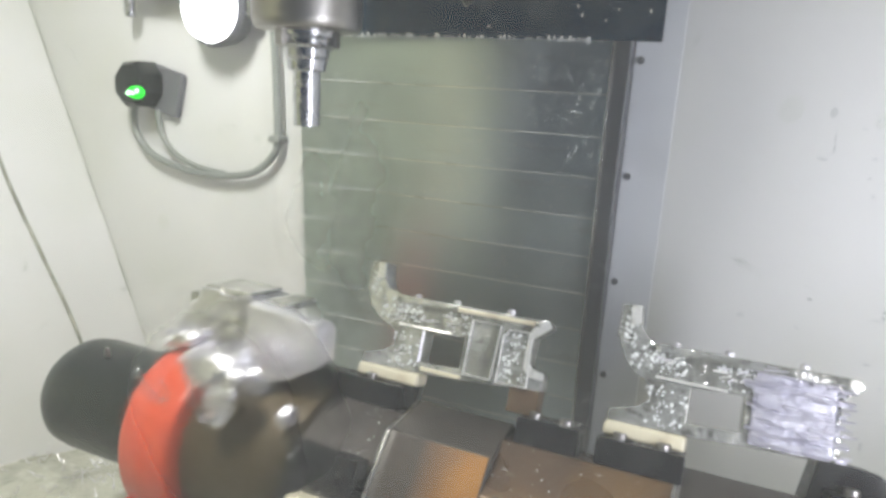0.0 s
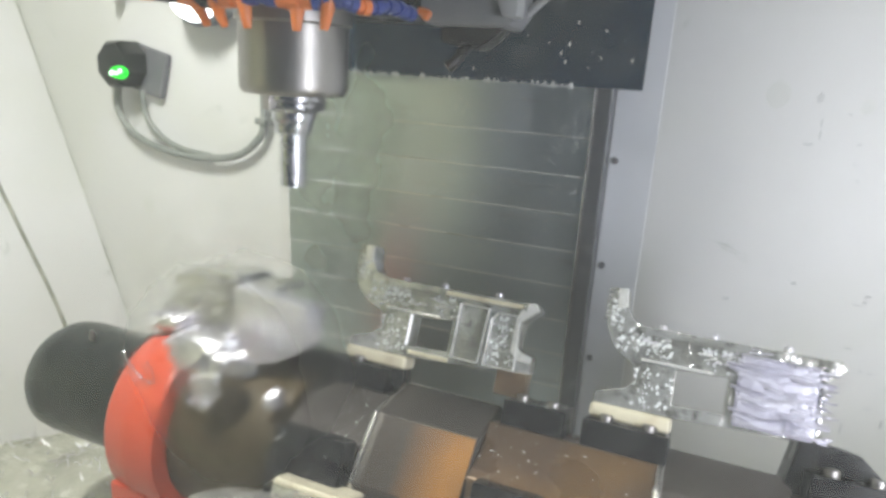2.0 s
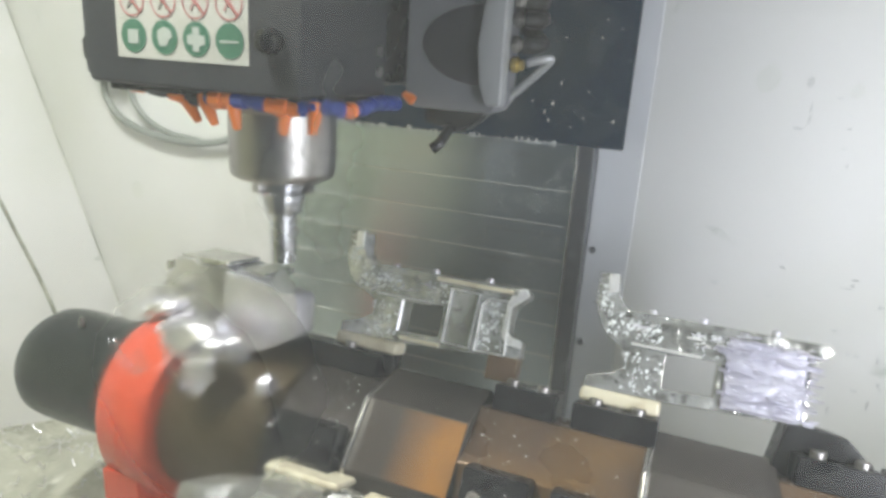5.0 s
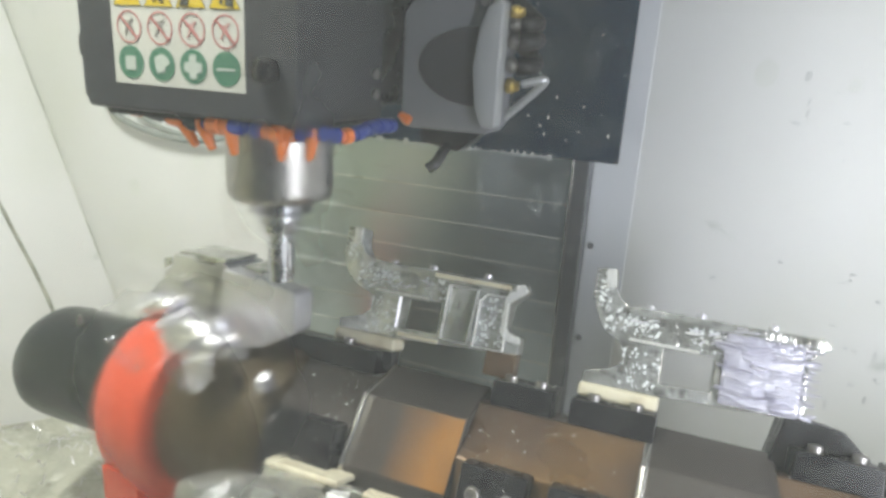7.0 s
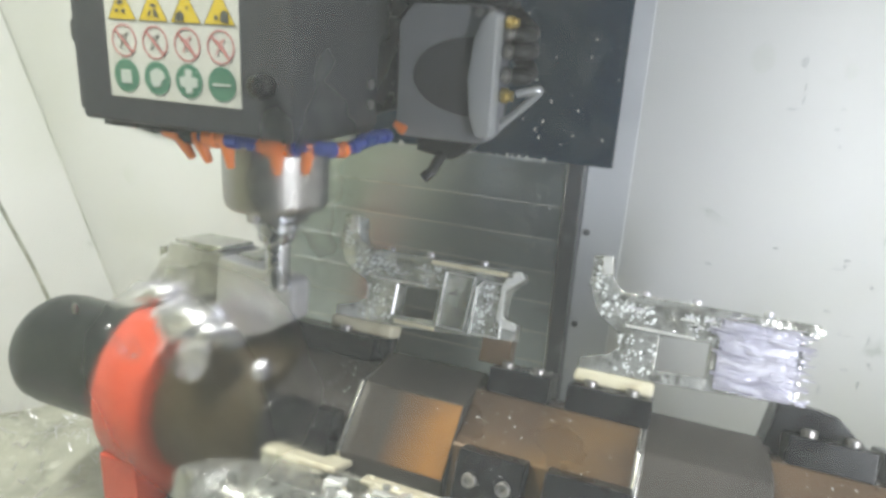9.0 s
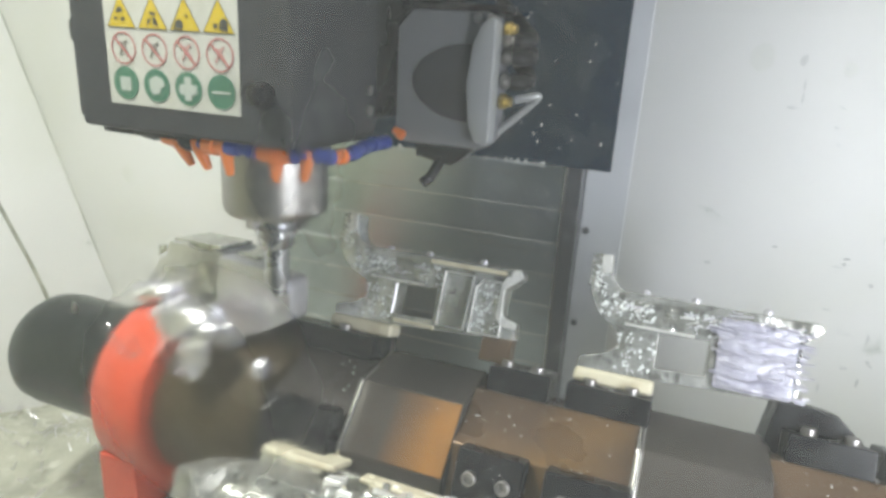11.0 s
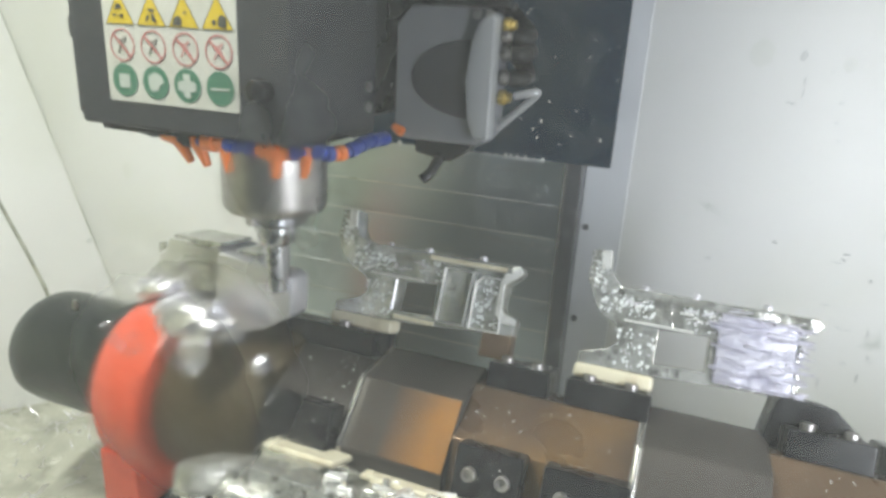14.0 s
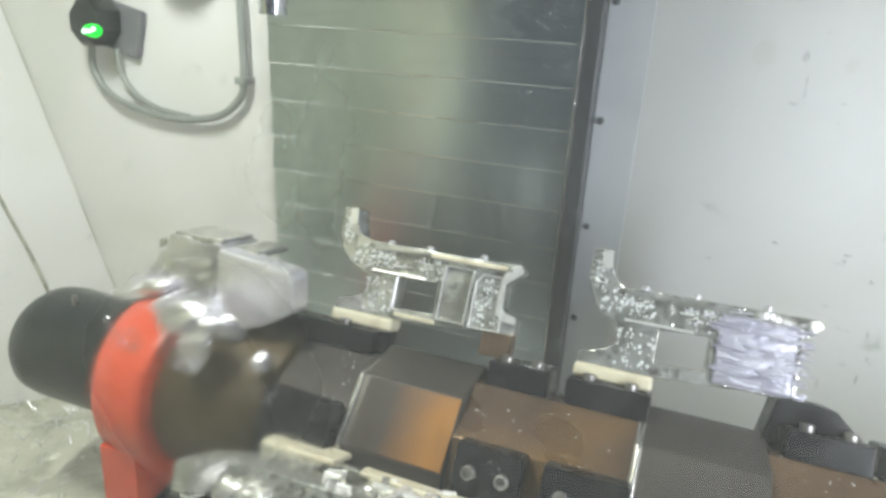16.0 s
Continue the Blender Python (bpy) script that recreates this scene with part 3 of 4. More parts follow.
def spindle_head():
    h = thing("spindle_head", "dark grey machine spindle head with safety label and coolant nozzles", "machine head")
    part("front_housing", box(-0.098, 0.100, -0.122, 0.010, 0.302, 0.80, 0.004), HEAD, h)
    part("rear_housing", box(-0.085, 0.090, 0.010, 0.252, 0.31, 0.80, 0.004), BLACK, h)
    part("left_cover", box(-0.112, -0.098, -0.112, 0.02, 0.307, 0.80, 0.003), HEAD, h)
    part("cover_plate", box(-0.20, 0.281, 0.252, 0.258, 0.2485, 0.95, 0.001, 1), PLATE, h, "black wet cover plate")
    rng = random.Random(3)
    d = drops(rng, 0.02, 0.276, 0.256, 0.55, 0.2515, 80, 0.0005, 0.0013)
    d = drops(rng, -0.13, 0.22, 0.2475, 0.2500, 0.2512, 90, 0.0009, 0.0022, d)
    tagged(part("coolant_drops", d, WATER, h, "coolant drops on the plate"), kind="stuff")
    # spindle nose, flange and tool
    axis = Matrix.Translation((0.0205, -0.030, 0))
    part("spindle_nose", lathe([(0.033, 0.2265), (0.0425, 0.2275), (0.0450, 0.230), (0.0462, 0.236), (0.0462, 0.284), (0.049, 0.286), (0.049, 0.303)], 56), STEEL, h, "ground steel spindle nose", m=axis)
    part("flange", lathe([(0.018, 0.212), (0.0225, 0.213), (0.0245, 0.2155), (0.021, 0.218), (0.021, 0.220), (0.0245, 0.223), (0.0245, 0.2275)], 40), TOOLM, h, m=axis)
    for a in (0.3, 2.2, 4.3):
        part("drive_key", box(0.020, 0.0275, -0.006, 0.006, 0.214, 0.228, 0.001), STEEL, h, m=axis @ Matrix.Rotation(a, 4, "Z"))
    part("collet_holder", lathe([(0.0150, 0.194), (0.0165, 0.196), (0.0172, 0.204), (0.0190, 0.206), (0.0190, 0.2125)], 30), TOOLM, h, m=axis)
    bm = bmesh.new()
    n, levels = 16, 26
    rings = []
    for j in range(levels):
        z = 0.148 + 0.048 * j / (levels - 1)
        flute = j < 14
        rings.append([bm.verts.new(((0.0118 - (0.0005 * max(0, math.cos(4 * a + z * 260)) if flute else 0)) * math.cos(a), (0.0118 - (0.0005 * max(0, math.cos(4 * a + z * 260)) if flute else 0)) * math.sin(a), z))
                      for a in (2 * math.pi * i / n for i in range(n))])
    for a, b in zip(rings, rings[1:]):
        for i in range(n):
            bm.faces.new((a[i], a[(i + 1) % n], b[(i + 1) % n], b[i]))
    bm.faces.new(rings[0]), bm.faces.new(rings[-1])
    part("milling_cutter", bm, TOOLM, h, "bright fluted milling cutter", m=axis)
    # hose ring
    manifold = part("nozzle_manifold", box(-0.088, 0.092, -0.112, 0.02, 0.2965, 0.3025, 0.002), BLACK, h)
    for i in range(LINKS):
        mat = ORANGE if i in ORANGE_LINKS else HOSE if i < 8 else BLUE
        r = (0.0062 if i % 2 else 0.0046) + (0.0012 if i in (9, 10, 14, 15, 16) else 0)
        part("hose_link", tube([hose_point((i + k) / LINKS) for k in (0.0, 0.5, 1.02)], r, 10, steps=2), mat, h, "orange hose link" if mat is ORANGE else "blue hose link" if mat is BLUE else "black hose link")
    for u, tilt, ln in ((0.180, (6, -30), 0.021), (0.238, (4, -24), 0.020), (0.318, (4, -6), 0.021), (0.460, (2, 2), 0.019), (0.580, (2, 10), 0.020)):
        nozzle(u, tilt, h, ln)
    # knob and screws
    part("knob", lathe([(0.009, -0.122), (0.0095, -0.130), (0.0075, -0.135), (0.003, -0.137)], 20, "y", centre=(0.078, 0, 0.340)), Mat("glossy_black_knob", (0.012, 0.012, 0.013), 0.12).m, h, "glossy black round knob")
    for z in (0.322, 0.339):
        part("screw", lathe([(0.0042, 0.100), (0.0042, 0.1025), (0.002, 0.1035)], 12, "x", centre=(0, -0.007, z)), STEEL, h)
    # pod beside the head
    pod = part("pod", slab([(0.114, 0.293), (0.190, 0.293), (0.198, 0.305), (0.198, 0.395), (0.188, 0.408), (0.122, 0.408), (0.108, 0.392), (0.108, 0.305)], [], 0.030, 0.075, 0.003), POD, h, "grey cast housing")
    # added black slab that paints the shade in the gap beside the head
    part("gap_shade", slab([(0.101, 0.298), (0.19, 0.298), (0.19, 0.4135), (0.116, 0.4135), (0.101, 0.398)], [], 0.046, 0.082, 0.002), HOSE, pod, "black slab standing in for the dark gap")
    n = 18
    arc = [(0.180 - 0.056 * math.cos(a), 0.349 + 0.033 * math.sin(a)) for a in (-math.pi / 2 + math.pi * i / n for i in range(n + 1))]
    # no hollow: a dark patch on the face gives the recess its shade
    part("recess", slab(arc, [], 0.0285, 0.034, 0.0005), GREY_SHEET, pod, "dark rounded patch standing in for a shaded recess")
    part("rim", slab([(0.187, 0.300), (0.180, 0.318), (0.1765, 0.349), (0.180, 0.380), (0.187, 0.398), (0.1985, 0.404), (0.2005, 0.398), (0.2005, 0.300)], [], 0.020, 0.040, 0.003), PODRIM, pod, "light grey curved rim")
    for x, z in ((0.194, 0.305), (0.194, 0.402), (0.182, 0.402)):
        part("screw", lathe([(0.004, 0.0285), (0.004, 0.0255), (0.0015, 0.025)], 12, "y", centre=(x, 0, z)), STEEL, pod)
    part("base_bracket", slab([(0.125, 0.280), (0.16, 0.274), (0.172, 0.283), (0.185, 0.296), (0.125, 0.296)], [], 0.04, 0.07, 0.002), BLACK, h)
    for z, mat, nm in ((0.335, BRASS, "brass_fitting"), (0.395, BRASS, "brass_fitting"), (0.352, STEEL, "elbow"), (0.372, STEEL, "elbow"), (0.386, STEEL, "elbow")):
        part(nm, lathe([(0.005, 0.199), (0.0066, 0.200), (0.0066, 0.205), (0.0045, 0.207), (0.0045, 0.210)], 8, "x", centre=(0, 0.05, z)), mat, h)
    for z, rr in ((0.352, 0.0075), (0.372, 0.0075), (0.386, 0.0065)):
        part("air_hose", tube([(0.208, 0.05, z), (0.215, 0.052, z), (0.219, 0.060, z + 0.001), (0.216, 0.078, z + 0.003), (0.20, 0.12, z + 0.01), (0.15, 0.2, z + 0.04)], rr), HOSE, h, "black air hose")
    part("clear_tube", tube([(0.213, 0.05, 0.337), (0.224, 0.052, 0.340), (0.232, 0.056, 0.341), (0.222, 0.058, 0.330), (0.206, 0.06, 0.315), (0.196, 0.06, 0.306)], 0.0036), PODRIM, h, "pale plastic tube")
    part("upper_bracket", box(0.128, 0.205, 0.036, 0.07, 0.408, 0.414, 0.002), BLACK, h)
    part("lamp_nozzle", lathe([(0.006, 0.0), (0.007, 0.004), (0.004, 0.016)], 12, "z"), ORANGE, h, "orange plastic nozzle", m=pose(0.121, 0.022, 0.299, 0, -60, 0) @ Matrix.Scale(0.7, 4))
    part("drain_elbow", tube([(0.150, 0.05, 0.280), (0.150, 0.035, 0.274), (0.146, 0.028, 0.264), (0.140, 0.024, 0.258)], 0.005), BLACK, h, "wet black elbow")
    safety_label(h)
    return h


def flat(pts, y, thick=0.0003):
    return slab(pts, [], y - thick, y)


def ringpts(cx, cz, r, n=28):
    return [(cx + r * math.cos(2 * math.pi * i / n), cz + r * math.sin(2 * math.pi * i / n)) for i in range(n)]


# dark figures in the four warning triangles, from each triangle's base
WARNINGS = (
    ([(-0.004, 0.010), (0.003, 0.011), (0.001, 0.014), (-0.002, 0.014)], [(-0.006, 0.005), (-0.003, 0.005), (-0.003, 0.007), (-0.006, 0.007)], [(0.0, 0.005), (0.003, 0.004), (0.004, 0.007), (0.001, 0.007)]),
    ([(-0.002, 0.010), (0.003, 0.009), (0.004, 0.011), (-0.001, 0.012)], [(0.001, 0.003), (0.006, 0.002), (0.003, 0.008), (0.001, 0.008)], [(-0.005, 0.003), (-0.003, 0.003), (-0.001, 0.007), (-0.003, 0.007)]),
    ([(-0.010, 0.001), (-0.002, 0.001), (-0.001, 0.005), (-0.004, 0.008), (-0.008, 0.006)], [(0.001, 0.009), (0.003, 0.009), (0.003, 0.011), (0.001, 0.011)]),
    ([(0.001, 0.002), (0.008, 0.001), (0.008, 0.008), (0.004, 0.010), (0.001, 0.007)], [(-0.004, 0.003), (-0.001, 0.003), (-0.001, 0.006), (-0.004, 0.006)]),
)


def safety_label(h):
    """Printed sheet with warning triangles, bans and duties."""
    y = -0.1222
    lab = part("safety_label", slab([(-0.064, 0.3225), (0.0575, 0.3225), (0.0575, 0.405), (-0.064, 0.405)], [], y - 0.0006, y), STICKER, h, "white label with yellow, red and green safety signs")
    y1, y2 = y - 0.0008, y - 0.0013
    for i in range(4):
        x = -0.047 + 0.0295 * i
        part("warning_sign", flat([(x - 0.0132, 0.3792), (x + 0.0132, 0.3792), (x, 0.4015)], y1), YEL, lab)
        for pts in WARNINGS[i]:
            part("pictogram", flat([(x + u, 0.3792 + v) for u, v in pts], y2), INK, lab)
        rim = slab([(x - 0.0138, 0.3788), (x + 0.0138, 0.3788), (x, 0.4022)], [[(x - 0.0130, 0.3793), (x + 0.0130, 0.3793), (x, 0.4013)]], y1 - 0.0004, y1 - 0.0001)
        part("warning_rim", rim, INK, lab)
        ban = slab(ringpts(x, 0.3640, 0.0118), [ringpts(x, 0.3640, 0.0107)], y1 - 0.0003, y1)
        part("ban_ring", ban, REDINK, lab)
        c = 0.0078
        part("ban_bar", flat([(x - c - 0.0006, 0.3640 + c - 0.0006), (x - c + 0.0006, 0.3640 + c + 0.0006), (x + c + 0.0006, 0.3640 - c + 0.0006), (x + c - 0.0006, 0.3640 - c - 0.0006)], y2), REDINK, lab)
        shape = [(x - 0.005, 0.3585), (x - 0.003, 0.3585), (x - 0.0005, 0.3635), (x + 0.004, 0.3585), (x + 0.0055, 0.3600), (x + 0.0015, 0.3660), (x + 0.0045, 0.3695), (x + 0.0035, 0.3705), (x - 0.0005, 0.3680), (x - 0.004, 0.3690), (x - 0.0045, 0.3680), (x - 0.0015, 0.3650)]
        part("pictogram", flat(shape, y1), (GREYINK, GREYINK, PINKINK, PINKINK)[i], lab)
        part("duty_disc", flat(ringpts(x, 0.3385, 0.0122), y1), GREENINK, lab)
    w = -0.047
    part("pictogram", flat([(w - 0.005, 0.333), (w + 0.005, 0.333), (w + 0.005, 0.343), (w - 0.005, 0.343)], y2), WHITEINK, lab)
    w += 0.0295
    part("pictogram", flat([(w - 0.004, 0.332), (w + 0.003, 0.333), (w + 0.004, 0.337), (w + 0.008, 0.339), (w + 0.006, 0.344), (w, 0.346), (w - 0.006, 0.343), (w - 0.006, 0.337)], y2), WHITEINK, lab)
    w += 0.0295
    part("pictogram", flat([(w - 0.003, 0.330), (w + 0.003, 0.330), (w + 0.003, 0.334), (w + 0.008, 0.335), (w + 0.008, 0.341), (w + 0.003, 0.342), (w + 0.003, 0.347), (w - 0.003, 0.347), (w - 0.003, 0.342), (w - 0.008, 0.341), (w - 0.008, 0.335), (w - 0.003, 0.334)], y2), WHITEINK, lab)
    w += 0.0295
    part("pictogram", flat([(w - 0.008, 0.337), (w + 0.008, 0.3375), (w + 0.008, 0.339), (w - 0.008, 0.339)], y2), WHITEINK, lab)


# ---------- rotary axis and fixture ----------
TILT = 22.5
ROWS = {"top": pose(0, 0, 0, -TILT, 0, 0), "front": pose(0, 0, 0, 90 - TILT, 0, 0)}


def rotary_table():
    r = thing("rotary_table", "orange-red rotary axis with black motor and brown faceplate", "rotary table")
    part("motor", lathe([(0.012, -0.338), (0.044, -0.336), (0.058, -0.330), (0.065, -0.318), (0.067, -0.300), (0.067, -0.165), (0.064, -0.158)], 48, "x"), RUBBER, r, "black rounded motor housing")
    part("disc", lathe([(0.075, -0.166), (0.094, -0.163), (0.100, -0.155), (0.1045, -0.129), (0.1055, -0.126), (0.1055, -0.096), (0.103, -0.091), (0.080, -0.089)], 56, "x"), RED, r, "orange-red painted disc")
    part("foot", slab([(-0.156, -0.235), (-0.108, -0.235), (-0.108, -0.04), (-0.156, -0.04)], [], -0.098, 0.10, 0.004), RED, r, "orange-red bracket")
    part("base", box(-0.106, 0.03, -0.085, 0.10, -0.235, -0.10, 0.006), BLACK, r)
    part("faceplate", lathe([(0.084, -0.090), (0.087, -0.088), (0.087, 0.022), (0.083, 0.030), (0.07, 0.033)], 56, "x"), OLIVE, r, "olive-brown faceplate")
    part("bolt_cap", lathe([(0.010, 0.030), (0.011, 0.034), (0.009, 0.040), (0.003, 0.042)], 18, "x", centre=(-0.014, -0.060, 0.080)), ALUSMOOTH, r)
    for y, z in ((-0.02, 0.105), (0.01, 0.098)):
        part("grease_nipple", lathe([(0.003, 0.0), (0.004, 0.004), (0.002, 0.012)], 10, "z", centre=(-0.22 + 2 * y, y, 0.064)), STEEL, r)


def fixture_bar():
    f = thing("fixture_bar", "octagonal oily brown steel fixture bar with black clamp blocks", "machining fixture")
    part("core", prism(8, 0.0745, 0.02, 0.160, TILT, 0.0015), COLLAR, f, "dark oily octagonal bar")
    part("core", prism(8, 0.0745, 0.165, 0.80, TILT, 0.0015), BRONZE, f, "brown stained octagonal bar")
    for x0, x1 in ((0.116, 0.214), (0.365, 0.462), (0.612, 0.70)):
        # pale ring in place of the highlight on the collar's rounded end
        part("bright_edge", prism(8, 0.0812, x0 - 0.006, x0 + 0.003, 0, 0.004), EDGERING, f, "collar edge with a highlight put into the colour")
        part("collar", prism(8, 0.081, x0, x1, 0, 0.0022), COLLAR, f, "oily grey steel collar")
    # thin sheet on the collar facet that carries the painted amber reflection
    part("oil_film", box(0.1235, 0.2125, -0.0816, -0.0805, -0.0322, 0.0322, 0.0002, 1), ORBAND, f, "amber reflection put into the colour", m=pose(0, 0, 0, -45, 0, 0))
    for row, blocks in (("top", ((-0.050, 0.103), (0.222, 0.279), (0.294, 0.367), (0.472, 0.535), (0.545, 0.60))), ("front", ((0.036, 0.108), (0.225, 0.281), (0.297, 0.363), (0.472, 0.535)))):
        m = ROWS[row]
        for x0, x1 in blocks:
            wy = -0.018 if row == "top" else 0.012
            b = part("clamp_block", box(x0, x1, -0.030, 0.034, 0.0742, 0.098, 0.002), BLACK, f, "black oxide clamp block", m=m)
            for x in () if row == "front" and x0 < 0.1 else (x0 + 0.25 * (x1 - x0), x0 + 0.75 * (x1 - x0)):
                part("cap_screw", lathe([(0.0055, 0.097), (0.0062, 0.0985), (0.0062, 0.103), (0.005, 0.1042), (0.003, 0.1035), (0.0026, 0.1005)], 14, "z", centre=(x, wy, 0)), STEEL, b, "steel cap screw")
    jaw = slab([(0.455, 0.076), (0.470, 0.076), (0.470, 0.098), (0.530, 0.098), (0.508, 0.118), (0.470, 0.122), (0.464, 0.118)], [], -0.012, 0.034, 0.002)
    part("jaw", jaw, BLACK, f, "black tapered jaw", m=ROWS["top"])
    return f


def profile(rough=False):
    """Side outline and window of the milled part, in its own x and z."""
    out = [(0.0, 0.217), (0.014, 0.218), (0.0165, 0.200), (0.023, 0.191), (0.031, 0.187), (0.196, 0.188), (0.200, 0.182), (0.190, 0.173), (0.185, 0.168),
           (0.184, 0.146), (0.188, 0.141), (0.200, 0.138), (0.200, 0.122), (0.120, 0.116), (0.070, 0.113), (0.0, 0.112), (0.0, 0.122), (0.024, 0.129), (0.034, 0.137),
           (0.034, 0.144), (0.029, 0.152), (0.014, 0.160), (0.006, 0.169), (-0.001, 0.183), (-0.001, 0.199)]
    if rough:
        out[9:13] = [(0.186, 0.146), (0.187, 0.135), (0.187, 0.124), (0.186, 0.119)]
    lean = 0.001 if rough else -0.008
    out = [(x + lean * min(1.0, max(0.0, (z - 0.150) / 0.02)), z) if x < 0.028 and z > 0.15 else (x, z) for x, z in out]
    win = [(0.068, 0.124), (0.112, 0.126), (0.112, 0.157), (0.068, 0.154)]
    return out, win, lean


def workpiece(name_label, group, m, rough, resin=False):
    w = thing("milled_part", name_label, "workpiece", group, m=m)
    out, win, lean = profile(rough)
    part("body", slab(out, [win], -0.012, 0.013, 0.0012), ALU, w, "wet milled aluminium body")
    # raised ribs and pockets on the broad side
    if not rough:
        part("end_edge", slab([(0.1835, 0.168), (0.190, 0.173), (0.2005, 0.182), (0.196, 0.1885), (0.186, 0.186), (0.179, 0.172), (0.179, 0.140), (0.186, 0.133), (0.2005, 0.132), (0.2005, 0.1385), (0.188, 0.1415), (0.184, 0.146)], [], -0.0165, -0.0119, 0.001), ALUBRIGHT, w, "bright cut end face")
    part("finger_face", slab([(x + lean, z) for x, z in ((0.005, 0.2165), (0.0138, 0.2175), (0.016, 0.201), (0.007, 0.199))], [], -0.0145, -0.0119, 0.0006), ALUBRIGHT, w, "bright facet of the upright finger")
    if not rough:
        part("upright_rim", tube([(0.066, -0.0125, 0.124), (0.0662, -0.0125, 0.14), (0.066, -0.0125, 0.155)], 0.0018, 6), ALUSMOOTH, w, "smooth window jamb")
    if not rough:
        part("resin_strip", rough_up(box(0.100, 0.184, -0.0172, -0.0150, 0.1805, 0.1850, 0.001, 2), 0.01, 0.0008), CREAM, w, "cream resin strip")
        part("resin_strip", rough_up(box(0.070, 0.116, -0.0150, -0.0115, 0.1160, 0.1205, 0.001, 2), 0.01, 0.0008), CREAM, w, "cream resin strip")
    part("upper_rib", box(0.034, 0.19, -0.0165, -0.0118, 0.179, 0.187, 0.0015), ALU, w)
    part("lower_rib", box(0.036, 0.098, -0.0150, -0.0118, 0.1565, 0.1590, 0.0010), ALUBRIGHT, w)
    # worn cutter steps between the ribs
    steps = random.Random(31 if rough else 29)
    for _ in range(26):
        x, z = steps.uniform(0.030, 0.112), steps.uniform(0.161, 0.178)
        ln, hgt = steps.uniform(0.004, 0.013), steps.uniform(0.0008, 0.0022)
        bm = box(-ln / 2, ln / 2, -0.0138, -0.0117, -hgt / 2, hgt / 2, 0.0004, 1)
        part("cutter_step", bm, steps.choice((ALU, ALU, ALUBRIGHT, ALUSMOOTH)), w, m=pose(x, 0, z, 0, steps.uniform(-35, 35), 0))
    for i in range(6):
        part("tooth", box(lean - 0.004, lean + 0.004, -0.012, 0.012, 0.187 + 0.0052 * i, 0.1905 + 0.0052 * i, 0.0006, 1), ALU, w)
    frame_pts = [(0.118, 0.122), (0.148, 0.122), (0.150, 0.176), (0.118, 0.176)]
    inner = [(0.1190, 0.1230), (0.1472, 0.1230), (0.1492, 0.1750), (0.1190, 0.1750)]
    if not rough:
        part("pocket_wall", slab(frame_pts, [inner], -0.0175, -0.0118, 0.0008), ALUBRIGHT, w)
        part("pocket_wall", slab([(0.153, 0.121), (0.186, 0.122), (0.183, 0.168), (0.188, 0.174), (0.160, 0.174), (0.153, 0.166)],
                                 [[(0.1541, 0.1221), (0.1846, 0.1231), (0.182, 0.1675), (0.1863, 0.1730), (0.1603, 0.1730), (0.1541, 0.1657)]], -0.0175, -0.0118, 0.0008), ALUBRIGHT, w)
    if rough:
        saw = random.Random(37)
        bm = rough_up(box(0.118, 0.182, -0.0150, -0.0115, 0.120, 0.180, 0.003, 4), 0.010, 0.0016)
        for _ in range(150):
            x, z, ln, hgt = saw.uniform(0.114, 0.192), saw.uniform(0.122, 0.182), saw.uniform(0.004, 0.020), saw.uniform(0.0008, 0.0026)
            depth, turn = saw.uniform(-0.0195, -0.0150), saw.uniform(-9, 9)
            sliver = box(-ln / 2, ln / 2, depth, -0.0120, -hgt / 2, hgt / 2, 0.0005, 1)
            bmesh.ops.transform(sliver, matrix=pose(x, 0, z - 0.03 * (x - 0.15), saw.uniform(-14, 14), turn, 0), verts=sliver.verts)
            joined(bm, sliver)
        part("sawn_flank", bm, ALUVIOLET, w, "violet-grey rough sawn flank")
    part("foot", rough_up(box(-0.002, 0.071, -0.0145, 0.014, 0.0995, 0.1125, 0.004, 3), 0.012, 0.0012), CREAM, w, "cream resin base strip")
    if not rough:
        part("foot", box(0.168, 0.199, -0.012, 0.013, 0.098, 0.1225, 0.0015), BRONZE, w, "brown base tab")
    for x, z in ((0.095, 0.187), (0.155, 0.188), (0.05, 0.186)):
        part("boss", lathe([(0.004, 0.0), (0.0042, 0.003), (0.0025, 0.005)], 12, "z", centre=(x, -0.008, z)), ALUSMOOTH, w)
    if resin:
        part("resin_strip", rough_up(box(0.002, 0.076, 0.010, 0.0175, 0.094, 0.130, 0.003, 3), 0.012, 0.0014), CREAM, w, "cream resin strip")
        part("resin_strip", rough_up(box(0.100, 0.196, 0.012, 0.0165, 0.118, 0.134, 0.002, 3), 0.015, 0.0014), CREAM, w, "cream resin strip")
        pads = random.Random(41)
        for _ in range(34):
            x, z, ln = pads.uniform(0.082, 0.196), pads.uniform(0.120, 0.186), pads.uniform(0.004, 0.016)
            bm = box(-ln / 2, ln / 2, 0.012, pads.uniform(0.0145, 0.019), -0.0016, 0.0016, 0.0006, 1)
            part("cut_pad", bm, pads.choice((ALUBRIGHT, ALUBRIGHT, ALU, CREAM)), w, m=pose(x, 0, z, 0, pads.choice((-60, -12, 0, 8, 30)), 0))
        part("grip_dome", rough_up(box(0.008, 0.058, -0.026, 0.002, 0.142, 0.200, 0.010, 5), 0.014, 0.003), ALU, w, "smooth bright rounded grip")
        part("web", box(0.120, 0.190, 0.0125, 0.0165, 0.145, 0.150, 0.001), ALUBRIGHT, w)
        part("web", box(0.140, 0.145, 0.0125, 0.0165, 0.134, 0.185, 0.001), ALUBRIGHT, w)
